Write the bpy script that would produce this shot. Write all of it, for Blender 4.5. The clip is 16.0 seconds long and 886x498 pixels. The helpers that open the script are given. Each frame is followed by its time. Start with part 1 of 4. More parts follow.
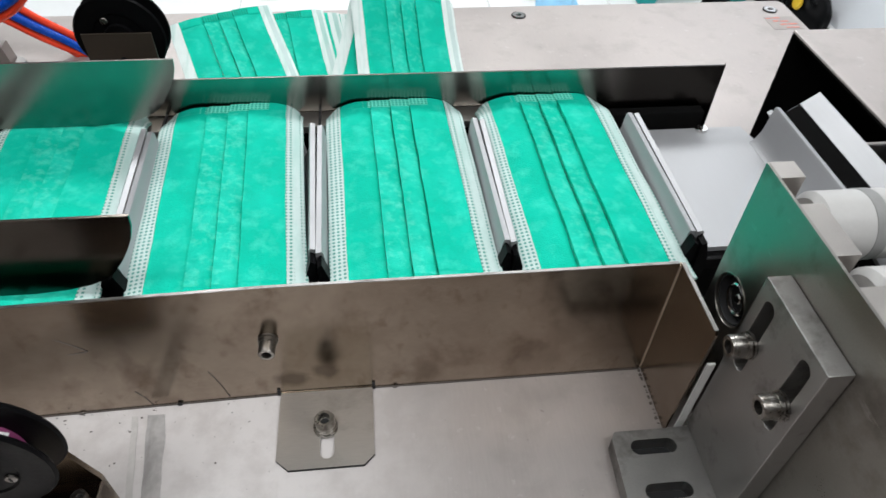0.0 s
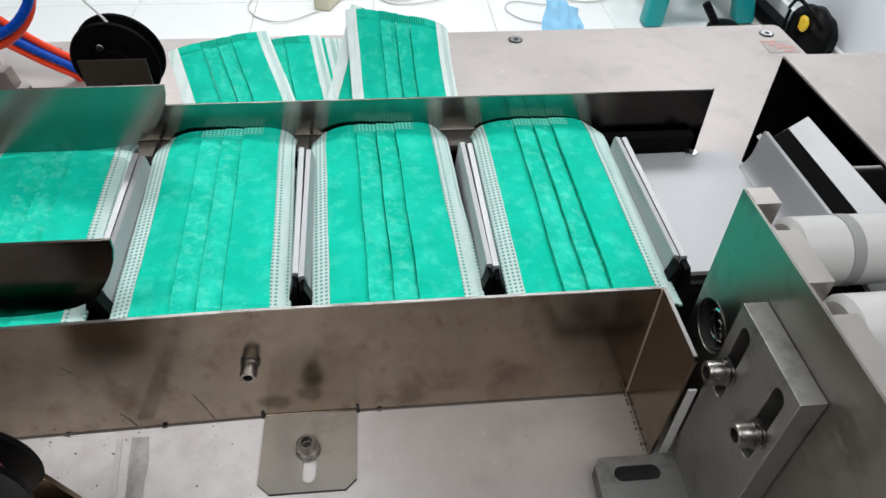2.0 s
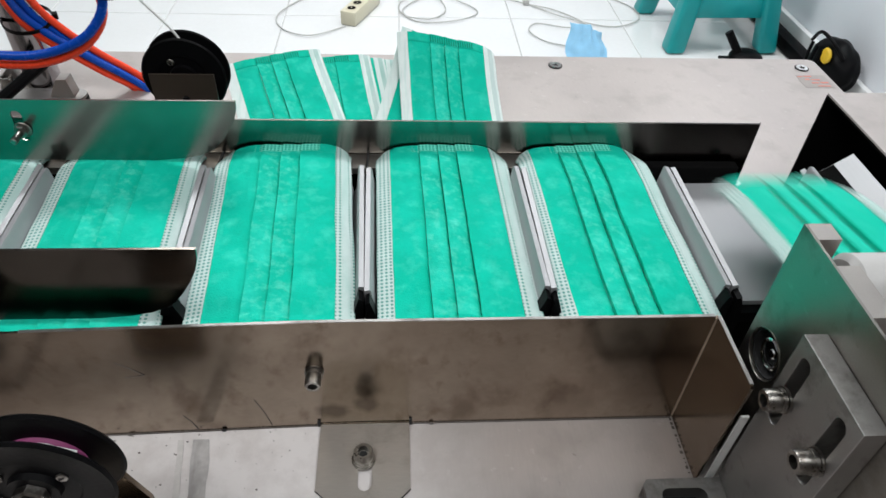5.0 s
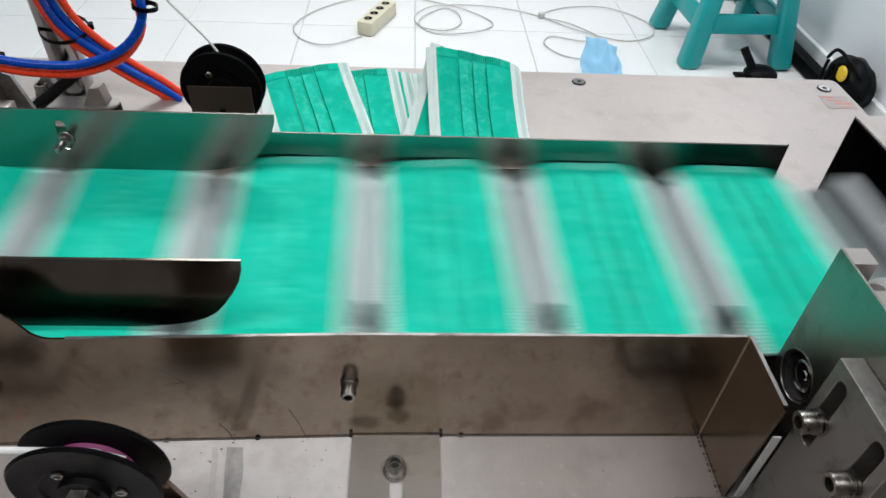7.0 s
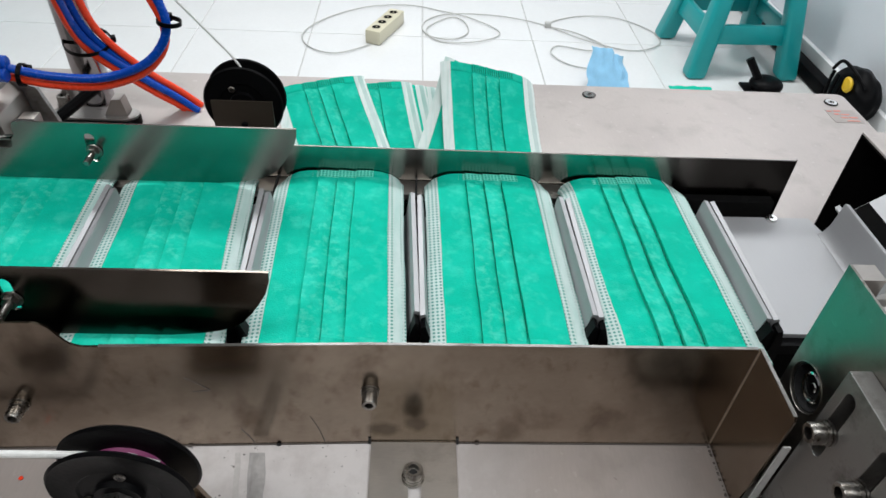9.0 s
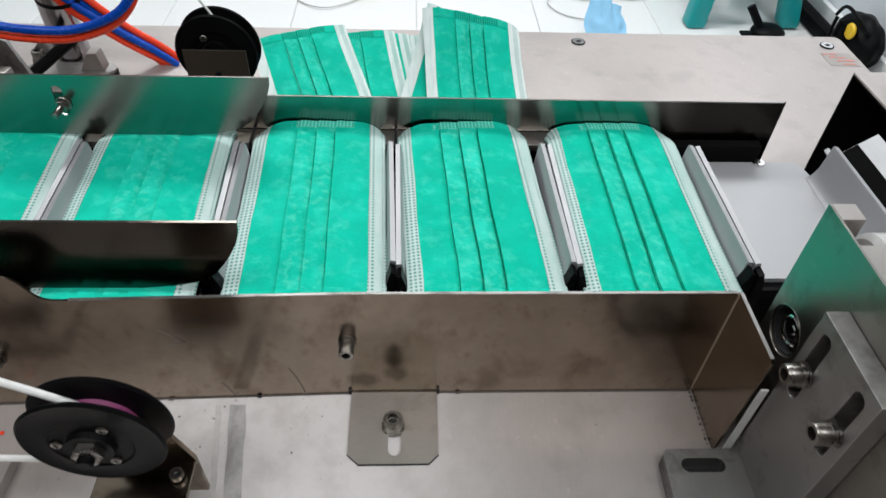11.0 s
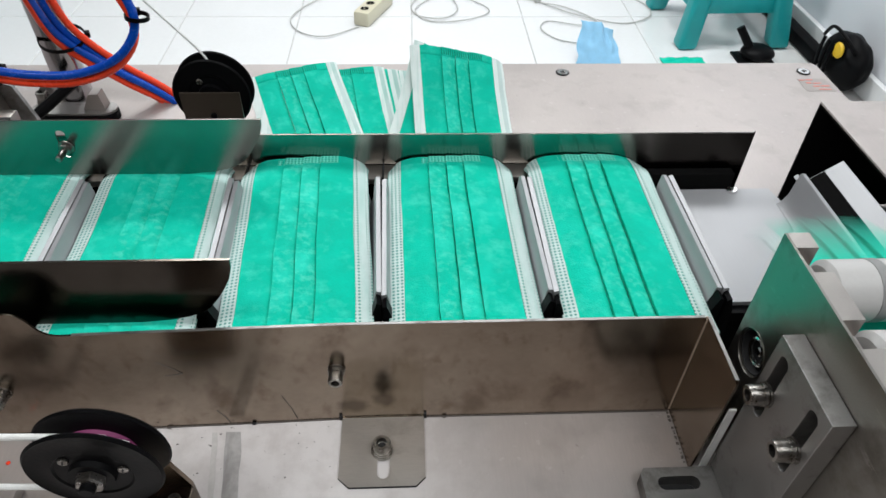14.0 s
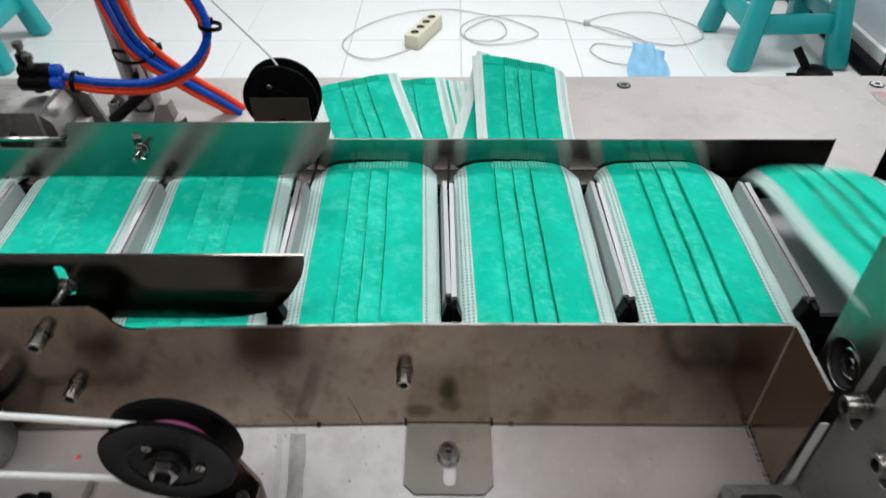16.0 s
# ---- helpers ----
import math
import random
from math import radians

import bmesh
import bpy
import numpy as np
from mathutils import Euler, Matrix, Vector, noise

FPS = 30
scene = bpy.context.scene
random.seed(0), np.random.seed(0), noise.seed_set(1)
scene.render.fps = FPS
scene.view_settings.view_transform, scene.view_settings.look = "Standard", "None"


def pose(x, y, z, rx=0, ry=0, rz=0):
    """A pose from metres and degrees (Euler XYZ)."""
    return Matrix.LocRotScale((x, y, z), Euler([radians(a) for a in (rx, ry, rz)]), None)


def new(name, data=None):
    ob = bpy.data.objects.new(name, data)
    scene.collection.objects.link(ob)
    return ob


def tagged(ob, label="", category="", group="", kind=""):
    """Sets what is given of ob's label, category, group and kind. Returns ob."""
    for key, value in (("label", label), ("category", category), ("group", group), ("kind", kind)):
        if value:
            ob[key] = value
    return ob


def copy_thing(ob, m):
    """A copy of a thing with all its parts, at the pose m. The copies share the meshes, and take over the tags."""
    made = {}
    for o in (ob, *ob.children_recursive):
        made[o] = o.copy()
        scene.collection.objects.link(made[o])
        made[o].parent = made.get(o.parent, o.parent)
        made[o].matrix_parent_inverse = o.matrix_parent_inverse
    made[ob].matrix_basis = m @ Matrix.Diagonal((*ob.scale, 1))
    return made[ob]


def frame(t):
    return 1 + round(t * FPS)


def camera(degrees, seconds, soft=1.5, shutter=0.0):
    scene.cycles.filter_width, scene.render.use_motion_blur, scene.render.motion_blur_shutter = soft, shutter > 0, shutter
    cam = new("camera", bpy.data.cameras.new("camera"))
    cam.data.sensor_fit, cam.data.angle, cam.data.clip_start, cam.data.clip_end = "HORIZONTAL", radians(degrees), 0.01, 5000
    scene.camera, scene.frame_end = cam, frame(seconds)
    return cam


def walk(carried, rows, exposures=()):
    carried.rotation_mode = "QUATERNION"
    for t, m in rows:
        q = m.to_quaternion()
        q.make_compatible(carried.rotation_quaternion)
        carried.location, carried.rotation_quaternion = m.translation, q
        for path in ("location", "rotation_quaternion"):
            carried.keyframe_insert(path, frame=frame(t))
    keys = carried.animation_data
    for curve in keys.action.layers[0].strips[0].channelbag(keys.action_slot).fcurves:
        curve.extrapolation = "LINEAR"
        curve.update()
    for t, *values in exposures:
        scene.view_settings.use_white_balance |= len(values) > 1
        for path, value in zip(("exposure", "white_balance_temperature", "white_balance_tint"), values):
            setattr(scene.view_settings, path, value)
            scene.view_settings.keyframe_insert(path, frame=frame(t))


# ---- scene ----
LENS = 67.02
# seconds, eye x, y, z, yaw, pitch, roll
PATH = [
    (0, 0.0381, -0.2287, 1.1289, -7.39, -45.30, 2.17),
    (0.5, 0.0433, -0.2310, 1.1267, -5.74, -44.97, 0.72),
    (1, 0.0495, -0.2316, 1.1298, -6.45, -44.40, 1.51),
    (1.5, 0.0517, -0.2294, 1.1309, -5.54, -43.85, 0.51),
    (2, 0.0537, -0.2298, 1.1322, -6.03, -43.64, 1.40),
    (2.5, 0.0504, -0.2294, 1.1333, -5.39, -43.43, 1.41),
    (3, 0.0475, -0.2292, 1.1352, -5.35, -43.13, 1.44),
    (3.5, 0.0432, -0.2324, 1.1361, -5.72, -43.10, 2.43),
    (4, 0.0348, -0.2367, 1.1378, -5.35, -42.94, 2.57),
    (6.5, 0.0106, -0.2348, 1.1478, -4.62, -41.68, 3.71),
    (7, 0.0057, -0.2375, 1.1487, -4.15, -41.607, 3.54),
    (7.5, 0.0025, -0.2430, 1.1509, -4.09, -41.42, 3.33),
    (8, 0.0014, -0.2447, 1.1515, -3.88, -41.37, 3.11),
    (8.5, 0.0027, -0.2424, 1.1555, -3.90, -40.96, 2.79),
    (9, -0.0040, -0.2437, 1.1589, -3.69, -41.08, 3.63),
    (9.5, -0.0052, -0.2511, 1.1579, -3.12, -41.24, 3.12),
    (9.7, 0.0108, -0.2651, 1.1483, -2.76, -42.29, 2.36),
    (11.8, 0.0126, -0.2332, 1.1565, -4.34, -44.70, 2.71),
    (12, 0.0153, -0.2367, 1.1602, -3.88, -44.41, 1.77),
    (12.5, 0.0256, -0.2397, 1.1660, -3.97, -43.64, 1.48),
    (13, 0.0258, -0.2438, 1.1656, -3.28, -43.58, 1.29),
    (13.5, 0.0234, -0.2500, 1.1664, -2.94, -43.37, 1.62),
    (14, 0.0227, -0.2550, 1.1701, -3.40, -42.81, 1.47),
    (14.5, 0.0198, -0.2614, 1.1711, -3.34, -42.35, 1.84),
    (15, 0.0106, -0.2663, 1.1702, -1.02, -42.24, 1.43),
    (15.5, 0.0085, -0.2681, 1.1651, 0.93, -42.17, 0.39),
    (16, 0.0045, -0.2589, 1.1548, 1.36, -40.74, -0.80),
]
cam = camera(LENS, 16.0, shutter=1.0)
walk(cam, [(t, pose(x, y, z, 0, 0, yaw) @ pose(0, 0, 0, 90 + pitch) @ pose(0, 0, 0, 0, 0, roll)) for t, x, y, z, yaw, pitch, roll in PATH],
     exposures=((0.0, 0.13), (1.5, 0.06), (4.0, 0.0), (6.5, -0.06), (9.5, -0.09), (12.0, 0.0), (14.0, 0.0), (15.0, -0.06), (16.0, -0.08)))

# ---- world, lights ----
DECK = 0.78          # height of the machine's top plate over the floor
world = bpy.data.worlds.new("room_air")
scene.world = world
world.use_nodes = True
world.node_tree.nodes["Background"].inputs[0].default_value = (0.80, 0.88, 1.0, 1)
world.node_tree.nodes["Background"].inputs[1].default_value = 0.1
scene.view_settings.exposure = 0.0


def ceiling_lamp(x, y, sx, sy, watts):
    data = bpy.data.lights.new("ceiling_panel_light", "AREA")
    data.shape, data.size, data.size_y, data.energy, data.color = "RECTANGLE", sx, sy, watts, (0.97, 0.99, 1.0)
    ob = new("ceiling_panel_light", data)
    ob.matrix_world = pose(x, y, 2.86)
    return ob


for lx, ly, watts in ((-0.9, -0.7, 18.0), (0.9, -0.7, 20.5), (-0.55, 2.3, 53), (1.0, 2.3, 28)):
    ceiling_lamp(lx, ly, 1.2, 0.6, watts)


# ---- materials ----
def node(nt, kind, **values):
    n = nt.nodes.new(kind)
    for key, v in values.items():
        n.inputs[key.replace("_", " ")].default_value = v
    return n


def own_place(nt, tc):
    """Object coordinates shifted by a random amount for each object, so that alike things do not share stains."""
    info = nt.nodes.new("ShaderNodeObjectInfo")
    far = nt.nodes.new("ShaderNodeMath")
    far.operation = "MULTIPLY"
    far.inputs[1].default_value = 37.0
    nt.links.new(info.outputs["Random"], far.inputs[0])
    add = nt.nodes.new("ShaderNodeVectorMath")
    nt.links.new(tc.outputs["Object"], add.inputs[0])
    nt.links.new(far.outputs[0], add.inputs[1])
    return add.outputs[0]


def material(name, base, rough=0.5, metal=0.0, vary=0.12, grain=300.0, blotch=18.0, bump=0.1, stretch=(1, 1, 1), rough_vary=0.08, spec=0.5, sheen=0.0, coat=0.0, own=False):
    """Base colour varied at two scales, fine relief and uneven gloss."""
    m = bpy.data.materials.new(name)
    m.use_nodes = True
    nt = m.node_tree
    p = nt.nodes["Principled BSDF"]
    p.inputs["Metallic"].default_value = metal
    p.inputs["Specular IOR Level"].default_value = spec
    p.inputs["Sheen Weight"].default_value = sheen
    p.inputs["Coat Weight"].default_value = coat
    tc = nt.nodes.new("ShaderNodeTexCoord")
    mp = nt.nodes.new("ShaderNodeMapping")
    mp.inputs["Scale"].default_value = stretch
    nt.links.new(tc.outputs["Object"], mp.inputs["Vector"])
    fine = node(nt, "ShaderNodeTexNoise", Scale=grain, Detail=3.0)
    nt.links.new(mp.outputs[0], fine.inputs["Vector"])
    big = node(nt, "ShaderNodeTexNoise", Scale=blotch, Detail=4.0, Roughness=0.6)
    nt.links.new(own_place(nt, tc) if own else tc.outputs["Object"], big.inputs["Vector"])
    mix = nt.nodes.new("ShaderNodeMath")
    mix.operation = "MULTIPLY_ADD"
    nt.links.new(big.outputs["Fac"], mix.inputs[0])
    mix.inputs[1].default_value = 0.65
    half = nt.nodes.new("ShaderNodeMath")
    half.operation = "MULTIPLY"
    half.inputs[1].default_value = 0.35
    nt.links.new(fine.outputs["Fac"], half.inputs[0])
    nt.links.new(half.outputs[0], mix.inputs[2])
    ramp = nt.nodes.new("ShaderNodeValToRGB")
    ramp.color_ramp.elements[0].position, ramp.color_ramp.elements[1].position = 0.3, 0.7
    ramp.color_ramp.elements[0].color = (*[c * (1 - vary) for c in base], 1)
    ramp.color_ramp.elements[1].color = (*[min(1, c * (1 + vary)) for c in base], 1)
    nt.links.new(mix.outputs[0], ramp.inputs[0])
    nt.links.new(ramp.outputs[0], p.inputs["Base Color"])
    rr = nt.nodes.new("ShaderNodeMapRange")
    rr.inputs["From Min"].default_value, rr.inputs["From Max"].default_value = 0.3, 0.7
    rr.inputs["To Min"].default_value, rr.inputs["To Max"].default_value = max(0.02, rough - rough_vary), min(1, rough + rough_vary)
    nt.links.new(mix.outputs[0], rr.inputs["Value"])
    nt.links.new(rr.outputs[0], p.inputs["Roughness"])
    if bump:
        b = node(nt, "ShaderNodeBump", Strength=bump, Distance=0.001)
        nt.links.new(fine.outputs["Fac"], b.inputs["Height"])
        nt.links.new(b.outputs[0], p.inputs["Normal"])
    m["ramp"] = ramp.name
    return m


def stains(m, colour, amount, scale=9.0, low=0.56, high=0.72, streak=(1, 1, 1), own=False):
    """Irregular stains of another colour over a material's base colour."""
    nt = m.node_tree
    p = nt.nodes["Principled BSDF"]
    source = p.inputs["Base Color"].links[0].from_socket
    tc = nt.nodes.new("ShaderNodeTexCoord")
    mp = nt.nodes.new("ShaderNodeMapping")
    mp.inputs["Scale"].default_value = streak
    nt.links.new(own_place(nt, tc) if own else tc.outputs["Object"], mp.inputs["Vector"])
    n = node(nt, "ShaderNodeTexNoise", Scale=scale, Detail=7.0, Roughness=0.62, Distortion=0.15)
    nt.links.new(mp.outputs[0], n.inputs["Vector"])
    rr = nt.nodes.new("ShaderNodeMapRange")
    rr.inputs["From Min"].default_value, rr.inputs["From Max"].default_value = low, high
    rr.inputs["To Max"].default_value = amount
    nt.links.new(n.outputs["Fac"], rr.inputs["Value"])
    mx = nt.nodes.new("ShaderNodeMix")
    mx.data_type = "RGBA"
    nt.links.new(rr.outputs[0], mx.inputs[0])
    nt.links.new(source, mx.inputs[6])
    mx.inputs[7].default_value = (*colour, 1)
    nt.links.new(mx.outputs[2], p.inputs["Base Color"])
    return m


def dotted(m, cell, colour, amount, low, high, bump=0.4):
    """Rows of small embossed points, as an ultrasonic welding wheel leaves them."""
    nt = m.node_tree
    p = nt.nodes["Principled BSDF"]
    source = p.inputs["Base Color"].links[0].from_socket
    tc = nt.nodes.new("ShaderNodeTexCoord")
    v = node(nt, "ShaderNodeTexVoronoi", Scale=1 / cell, Randomness=0.0)
    v.voronoi_dimensions = "2D"
    nt.links.new(tc.outputs["Object"], v.inputs["Vector"])
    rr = nt.nodes.new("ShaderNodeMapRange")
    rr.inputs["From Min"].default_value, rr.inputs["From Max"].default_value = high, low
    rr.inputs["To Max"].default_value = amount
    nt.links.new(v.outputs["Distance"], rr.inputs["Value"])
    mx = nt.nodes.new("ShaderNodeMix")
    mx.data_type = "RGBA"
    nt.links.new(rr.outputs[0], mx.inputs[0])
    nt.links.new(source, mx.inputs[6])
    mx.inputs[7].default_value = (*colour, 1)
    nt.links.new(mx.outputs[2], p.inputs["Base Color"])
    b = node(nt, "ShaderNodeBump", Strength=bump, Distance=0.0006)
    b.invert = True
    nt.links.new(rr.outputs[0], b.inputs["Height"])
    nt.links.new(b.outputs[0], p.inputs["Normal"])
    return m


def dust_and_sheen(m, colour, amount):
    """Pale dust and lint, with lamp sheen painted in, over the plate's front, thinning to both sides."""
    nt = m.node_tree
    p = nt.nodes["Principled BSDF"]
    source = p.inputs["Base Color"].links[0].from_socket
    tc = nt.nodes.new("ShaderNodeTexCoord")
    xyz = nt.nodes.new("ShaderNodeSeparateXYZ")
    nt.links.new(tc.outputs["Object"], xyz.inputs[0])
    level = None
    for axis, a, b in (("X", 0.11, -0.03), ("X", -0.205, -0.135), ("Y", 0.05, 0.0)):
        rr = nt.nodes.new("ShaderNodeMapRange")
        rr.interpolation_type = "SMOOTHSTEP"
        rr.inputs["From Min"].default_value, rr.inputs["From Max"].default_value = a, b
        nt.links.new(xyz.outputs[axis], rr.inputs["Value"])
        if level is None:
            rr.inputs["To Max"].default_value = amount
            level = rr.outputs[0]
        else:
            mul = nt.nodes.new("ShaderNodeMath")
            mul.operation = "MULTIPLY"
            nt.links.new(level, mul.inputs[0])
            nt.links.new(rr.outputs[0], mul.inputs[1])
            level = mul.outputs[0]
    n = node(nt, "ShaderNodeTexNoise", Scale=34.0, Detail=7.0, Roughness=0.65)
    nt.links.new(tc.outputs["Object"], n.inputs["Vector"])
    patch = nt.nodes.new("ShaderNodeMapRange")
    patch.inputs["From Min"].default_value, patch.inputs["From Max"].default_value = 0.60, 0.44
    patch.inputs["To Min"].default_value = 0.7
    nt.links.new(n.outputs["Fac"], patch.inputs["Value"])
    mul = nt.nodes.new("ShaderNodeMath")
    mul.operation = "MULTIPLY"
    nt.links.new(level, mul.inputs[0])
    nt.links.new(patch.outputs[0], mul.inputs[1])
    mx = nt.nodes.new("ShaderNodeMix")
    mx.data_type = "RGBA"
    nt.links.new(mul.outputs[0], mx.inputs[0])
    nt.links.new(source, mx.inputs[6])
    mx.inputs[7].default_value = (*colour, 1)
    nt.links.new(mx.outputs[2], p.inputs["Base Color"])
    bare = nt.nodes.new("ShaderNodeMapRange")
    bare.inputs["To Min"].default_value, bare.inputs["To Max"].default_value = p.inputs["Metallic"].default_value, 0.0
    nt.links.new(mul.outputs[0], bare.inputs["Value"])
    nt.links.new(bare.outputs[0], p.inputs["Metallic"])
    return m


STEEL = (0.40, 0.372, 0.348)
# Brown smears; the broad dark blotches also stand in for reflected surroundings.
M_guide = stains(stains(stains(material("brushed_stainless_sheet", (0.30, 0.247, 0.196), 0.19, 1.0, 0.16, 1200, 14, 0.01, (0.15, 1, 1), 0.06), (0.19, 0.145, 0.11), 0.65, 13, 0.45, 0.64), (0.13, 0.092, 0.066), 0.6, 27, 0.54, 0.68, (1, 1, 0.7)), (0.155, 0.108, 0.074), 0.55, 75, 0.56, 0.70, (1, 1, 0.6))


def spot(m, colour, centre, radii, amount):
    """One soft-edged stain of a given size on a material, broken up by noise."""
    nt = m.node_tree
    p = nt.nodes["Principled BSDF"]
    source = p.inputs["Base Color"].links[0].from_socket
    tc = nt.nodes.new("ShaderNodeTexCoord")
    mp = nt.nodes.new("ShaderNodeMapping")
    mp.vector_type = "TEXTURE"
    mp.inputs["Location"].default_value = centre
    mp.inputs["Scale"].default_value = radii
    nt.links.new(tc.outputs["Object"], mp.inputs["Vector"])
    n = node(nt, "ShaderNodeTexNoise", Scale=1.3, Detail=5.0, Roughness=0.6)
    nt.links.new(mp.outputs[0], n.inputs["Vector"])
    ln = nt.nodes.new("ShaderNodeVectorMath")
    ln.operation = "LENGTH"
    nt.links.new(mp.outputs[0], ln.inputs[0])
    ad = nt.nodes.new("ShaderNodeMath")
    ad.operation = "ADD"
    nt.links.new(ln.outputs["Value"], ad.inputs[0])
    nt.links.new(n.outputs["Fac"], ad.inputs[1])
    rr = nt.nodes.new("ShaderNodeMapRange")
    rr.inputs["From Min"].default_value, rr.inputs["From Max"].default_value = 1.05, 1.55
    rr.inputs["To Min"].default_value, rr.inputs["To Max"].default_value = amount, 0.0
    nt.links.new(ad.outputs[0], rr.inputs["Value"])
    mx = nt.nodes.new("ShaderNodeMix")
    mx.data_type = "RGBA"
    nt.links.new(rr.outputs[0], mx.inputs[0])
    nt.links.new(source, mx.inputs[6])
    mx.inputs[7].default_value = (*colour, 1)
    nt.links.new(mx.outputs[2], p.inputs["Base Color"])
    return m


for _centre, _radii in (((-0.0180, 0, 0.0150), (0.0120, 0.5, 0.0085)), ((0.0020, 0, 0.0210), (0.0090, 0.5, 0.0090))):
    spot(M_guide, (0.095, 0.072, 0.055), _centre, _radii, 0.7)
M_tab = stains(material("satin_stainless_tab", (0.46, 0.425, 0.39), 0.40, 0.75, 0.10, 1200, 14, 0.03, (0.15, 1, 1), 0.08), (0.26, 0.225, 0.19), 0.45, 45, 0.52, 0.68)
M_clean = stains(material("clean_stainless_sheet", (0.275, 0.262, 0.24), 0.21, 1.0, 0.10, 1200, 10, 0.02, (0.15, 1, 1), 0.06), (0.22, 0.19, 0.165), 0.4, 12, 0.50, 0.68)
M_deck = stains(stains(stains(material("satin_stainless_plate", (0.435, 0.393, 0.375), 0.37, 0.38, 0.08, 700, 10, 0.05, (1, 0.1, 1), 0.09), (0.31, 0.28, 0.26), 0.4, 24, 0.52, 0.68), (0.10, 0.09, 0.08), 0.4, 170, 0.675, 0.71), (0.60, 0.58, 0.57), 0.3, 110, 0.63, 0.68)
M_top = dust_and_sheen(stains(stains(stains(material("dust_and_sheen_stainless_plate", (0.435, 0.393, 0.375), 0.37, 0.38, 0.08, 700, 10, 0.05, (1, 0.1, 1), 0.09), (0.31, 0.28, 0.26), 0.4, 24, 0.52, 0.68), (0.10, 0.09, 0.08), 0.4, 170, 0.675, 0.71), (0.60, 0.58, 0.57), 0.3, 110, 0.63, 0.68), (0.76, 0.72, 0.71), 0.97)
M_back = stains(material("back_guide_sheet", (0.275, 0.262, 0.24), 0.21, 1.0, 0.10, 1200, 10, 0.02, (0.15, 1, 1), 0.06), (0.18, 0.155, 0.135), 0.4, 12, 0.50, 0.68)


def dark_reflection(m, a, b, colour):
    """A dark reflection painted into the steel from x = a on, full from b on."""
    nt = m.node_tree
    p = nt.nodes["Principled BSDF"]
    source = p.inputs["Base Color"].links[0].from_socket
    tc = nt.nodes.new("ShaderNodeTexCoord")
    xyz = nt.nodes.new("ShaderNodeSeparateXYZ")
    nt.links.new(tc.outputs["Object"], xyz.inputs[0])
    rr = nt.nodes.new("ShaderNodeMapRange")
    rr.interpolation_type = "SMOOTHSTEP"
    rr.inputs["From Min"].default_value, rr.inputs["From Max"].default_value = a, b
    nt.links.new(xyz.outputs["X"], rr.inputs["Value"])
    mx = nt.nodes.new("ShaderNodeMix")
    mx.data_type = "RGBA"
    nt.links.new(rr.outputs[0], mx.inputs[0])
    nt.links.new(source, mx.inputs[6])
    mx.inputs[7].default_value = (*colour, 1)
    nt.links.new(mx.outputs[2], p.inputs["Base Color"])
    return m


dark_reflection(M_back, 0.175, 0.232, (0.035, 0.031, 0.028))
M_steel = material("milled_steel", STEEL, 0.40, 1.0, 0.10, 1600, 22, 0.03, (1, 1, 1), 0.10)
M_chrome = material("polished_steel", (0.42, 0.40, 0.41), 0.17, 1.0, 0.08, 900, 30, 0.0, (1, 1, 0.05), 0.05)
M_side = stains(stains(material("dark_ground_steel", (0.31, 0.295, 0.27), 0.36, 1.0, 0.12, 1500, 16, 0.03, (1, 1, 1), 0.09), (0.115, 0.10, 0.085), 0.75, 17, 0.49, 0.64), (0.42, 0.40, 0.37), 0.6, 120, 0.66, 0.71, (1, 0.25, 1))
# Guide steel with its base colour darkened for the dark gap it reflects.
M_dark_mirror = stains(material("dark_mirror_steel_sheet", (0.10, 0.088, 0.076), 0.18, 1.0, 0.14, 1200, 14, 0.02, (0.15, 1, 1), 0.07), (0.06, 0.052, 0.045), 0.7, 20, 0.48, 0.64)
M_block = stains(material("worn_ground_steel", (0.36, 0.35, 0.34), 0.5, 1.0, 0.14, 1400, 25, 0.04, (1, 1, 1), 0.12), (0.085, 0.078, 0.07), 0.8, 24, 0.51, 0.66)
M_bolt = stains(material("bolt_steel", (0.31, 0.295, 0.275), 0.3, 1.0, 0.2, 900, 60, 0.1), (0.12, 0.10, 0.085), 0.7, 190, 0.5, 0.62)
M_bright = material("bright_bearing_steel", (0.75, 0.75, 0.74), 0.14, 1.0, 0.08, 900, 60, 0.0)
# Near-black, also used in place of shade inside sockets and slots.
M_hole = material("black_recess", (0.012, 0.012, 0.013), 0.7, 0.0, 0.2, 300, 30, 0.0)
M_alu = material("anodised_aluminium", (0.41, 0.412, 0.425), 0.5, 0.45, 0.04, 700, 15, 0.06, (1, 0.06, 1), 0.06)
M_black = material("black_plastic", (0.0035, 0.0035, 0.004), 0.42, 0.0, 0.25, 500, 30, 0.06, spec=0.07)
M_matte = material("matt_black", (0.005, 0.005, 0.005), 0.85, 0.0, 0.3, 200, 12, 0.05, spec=0.04)
M_white_roll = material("white_polymer_roller", (0.47, 0.46, 0.45), 0.42, 0.0, 0.05, 400, 20, 0.05)
M_grey = material("grey_rubber", (0.25, 0.25, 0.245), 0.6, 0.0, 0.1, 400, 25, 0.1)
M_green = stains(stains(material("green_nonwoven_fabric", (0.0005, 0.485, 0.338), 0.8, 0.0, 0.10, 900, 60, 0.35, spec=0.12, own=True), (0.01, 0.64, 0.48), 0.6, 28, 0.46, 0.70, own=True), (0.13, 0.80, 0.66), 0.34, 75, 0.50, 0.76, own=True)
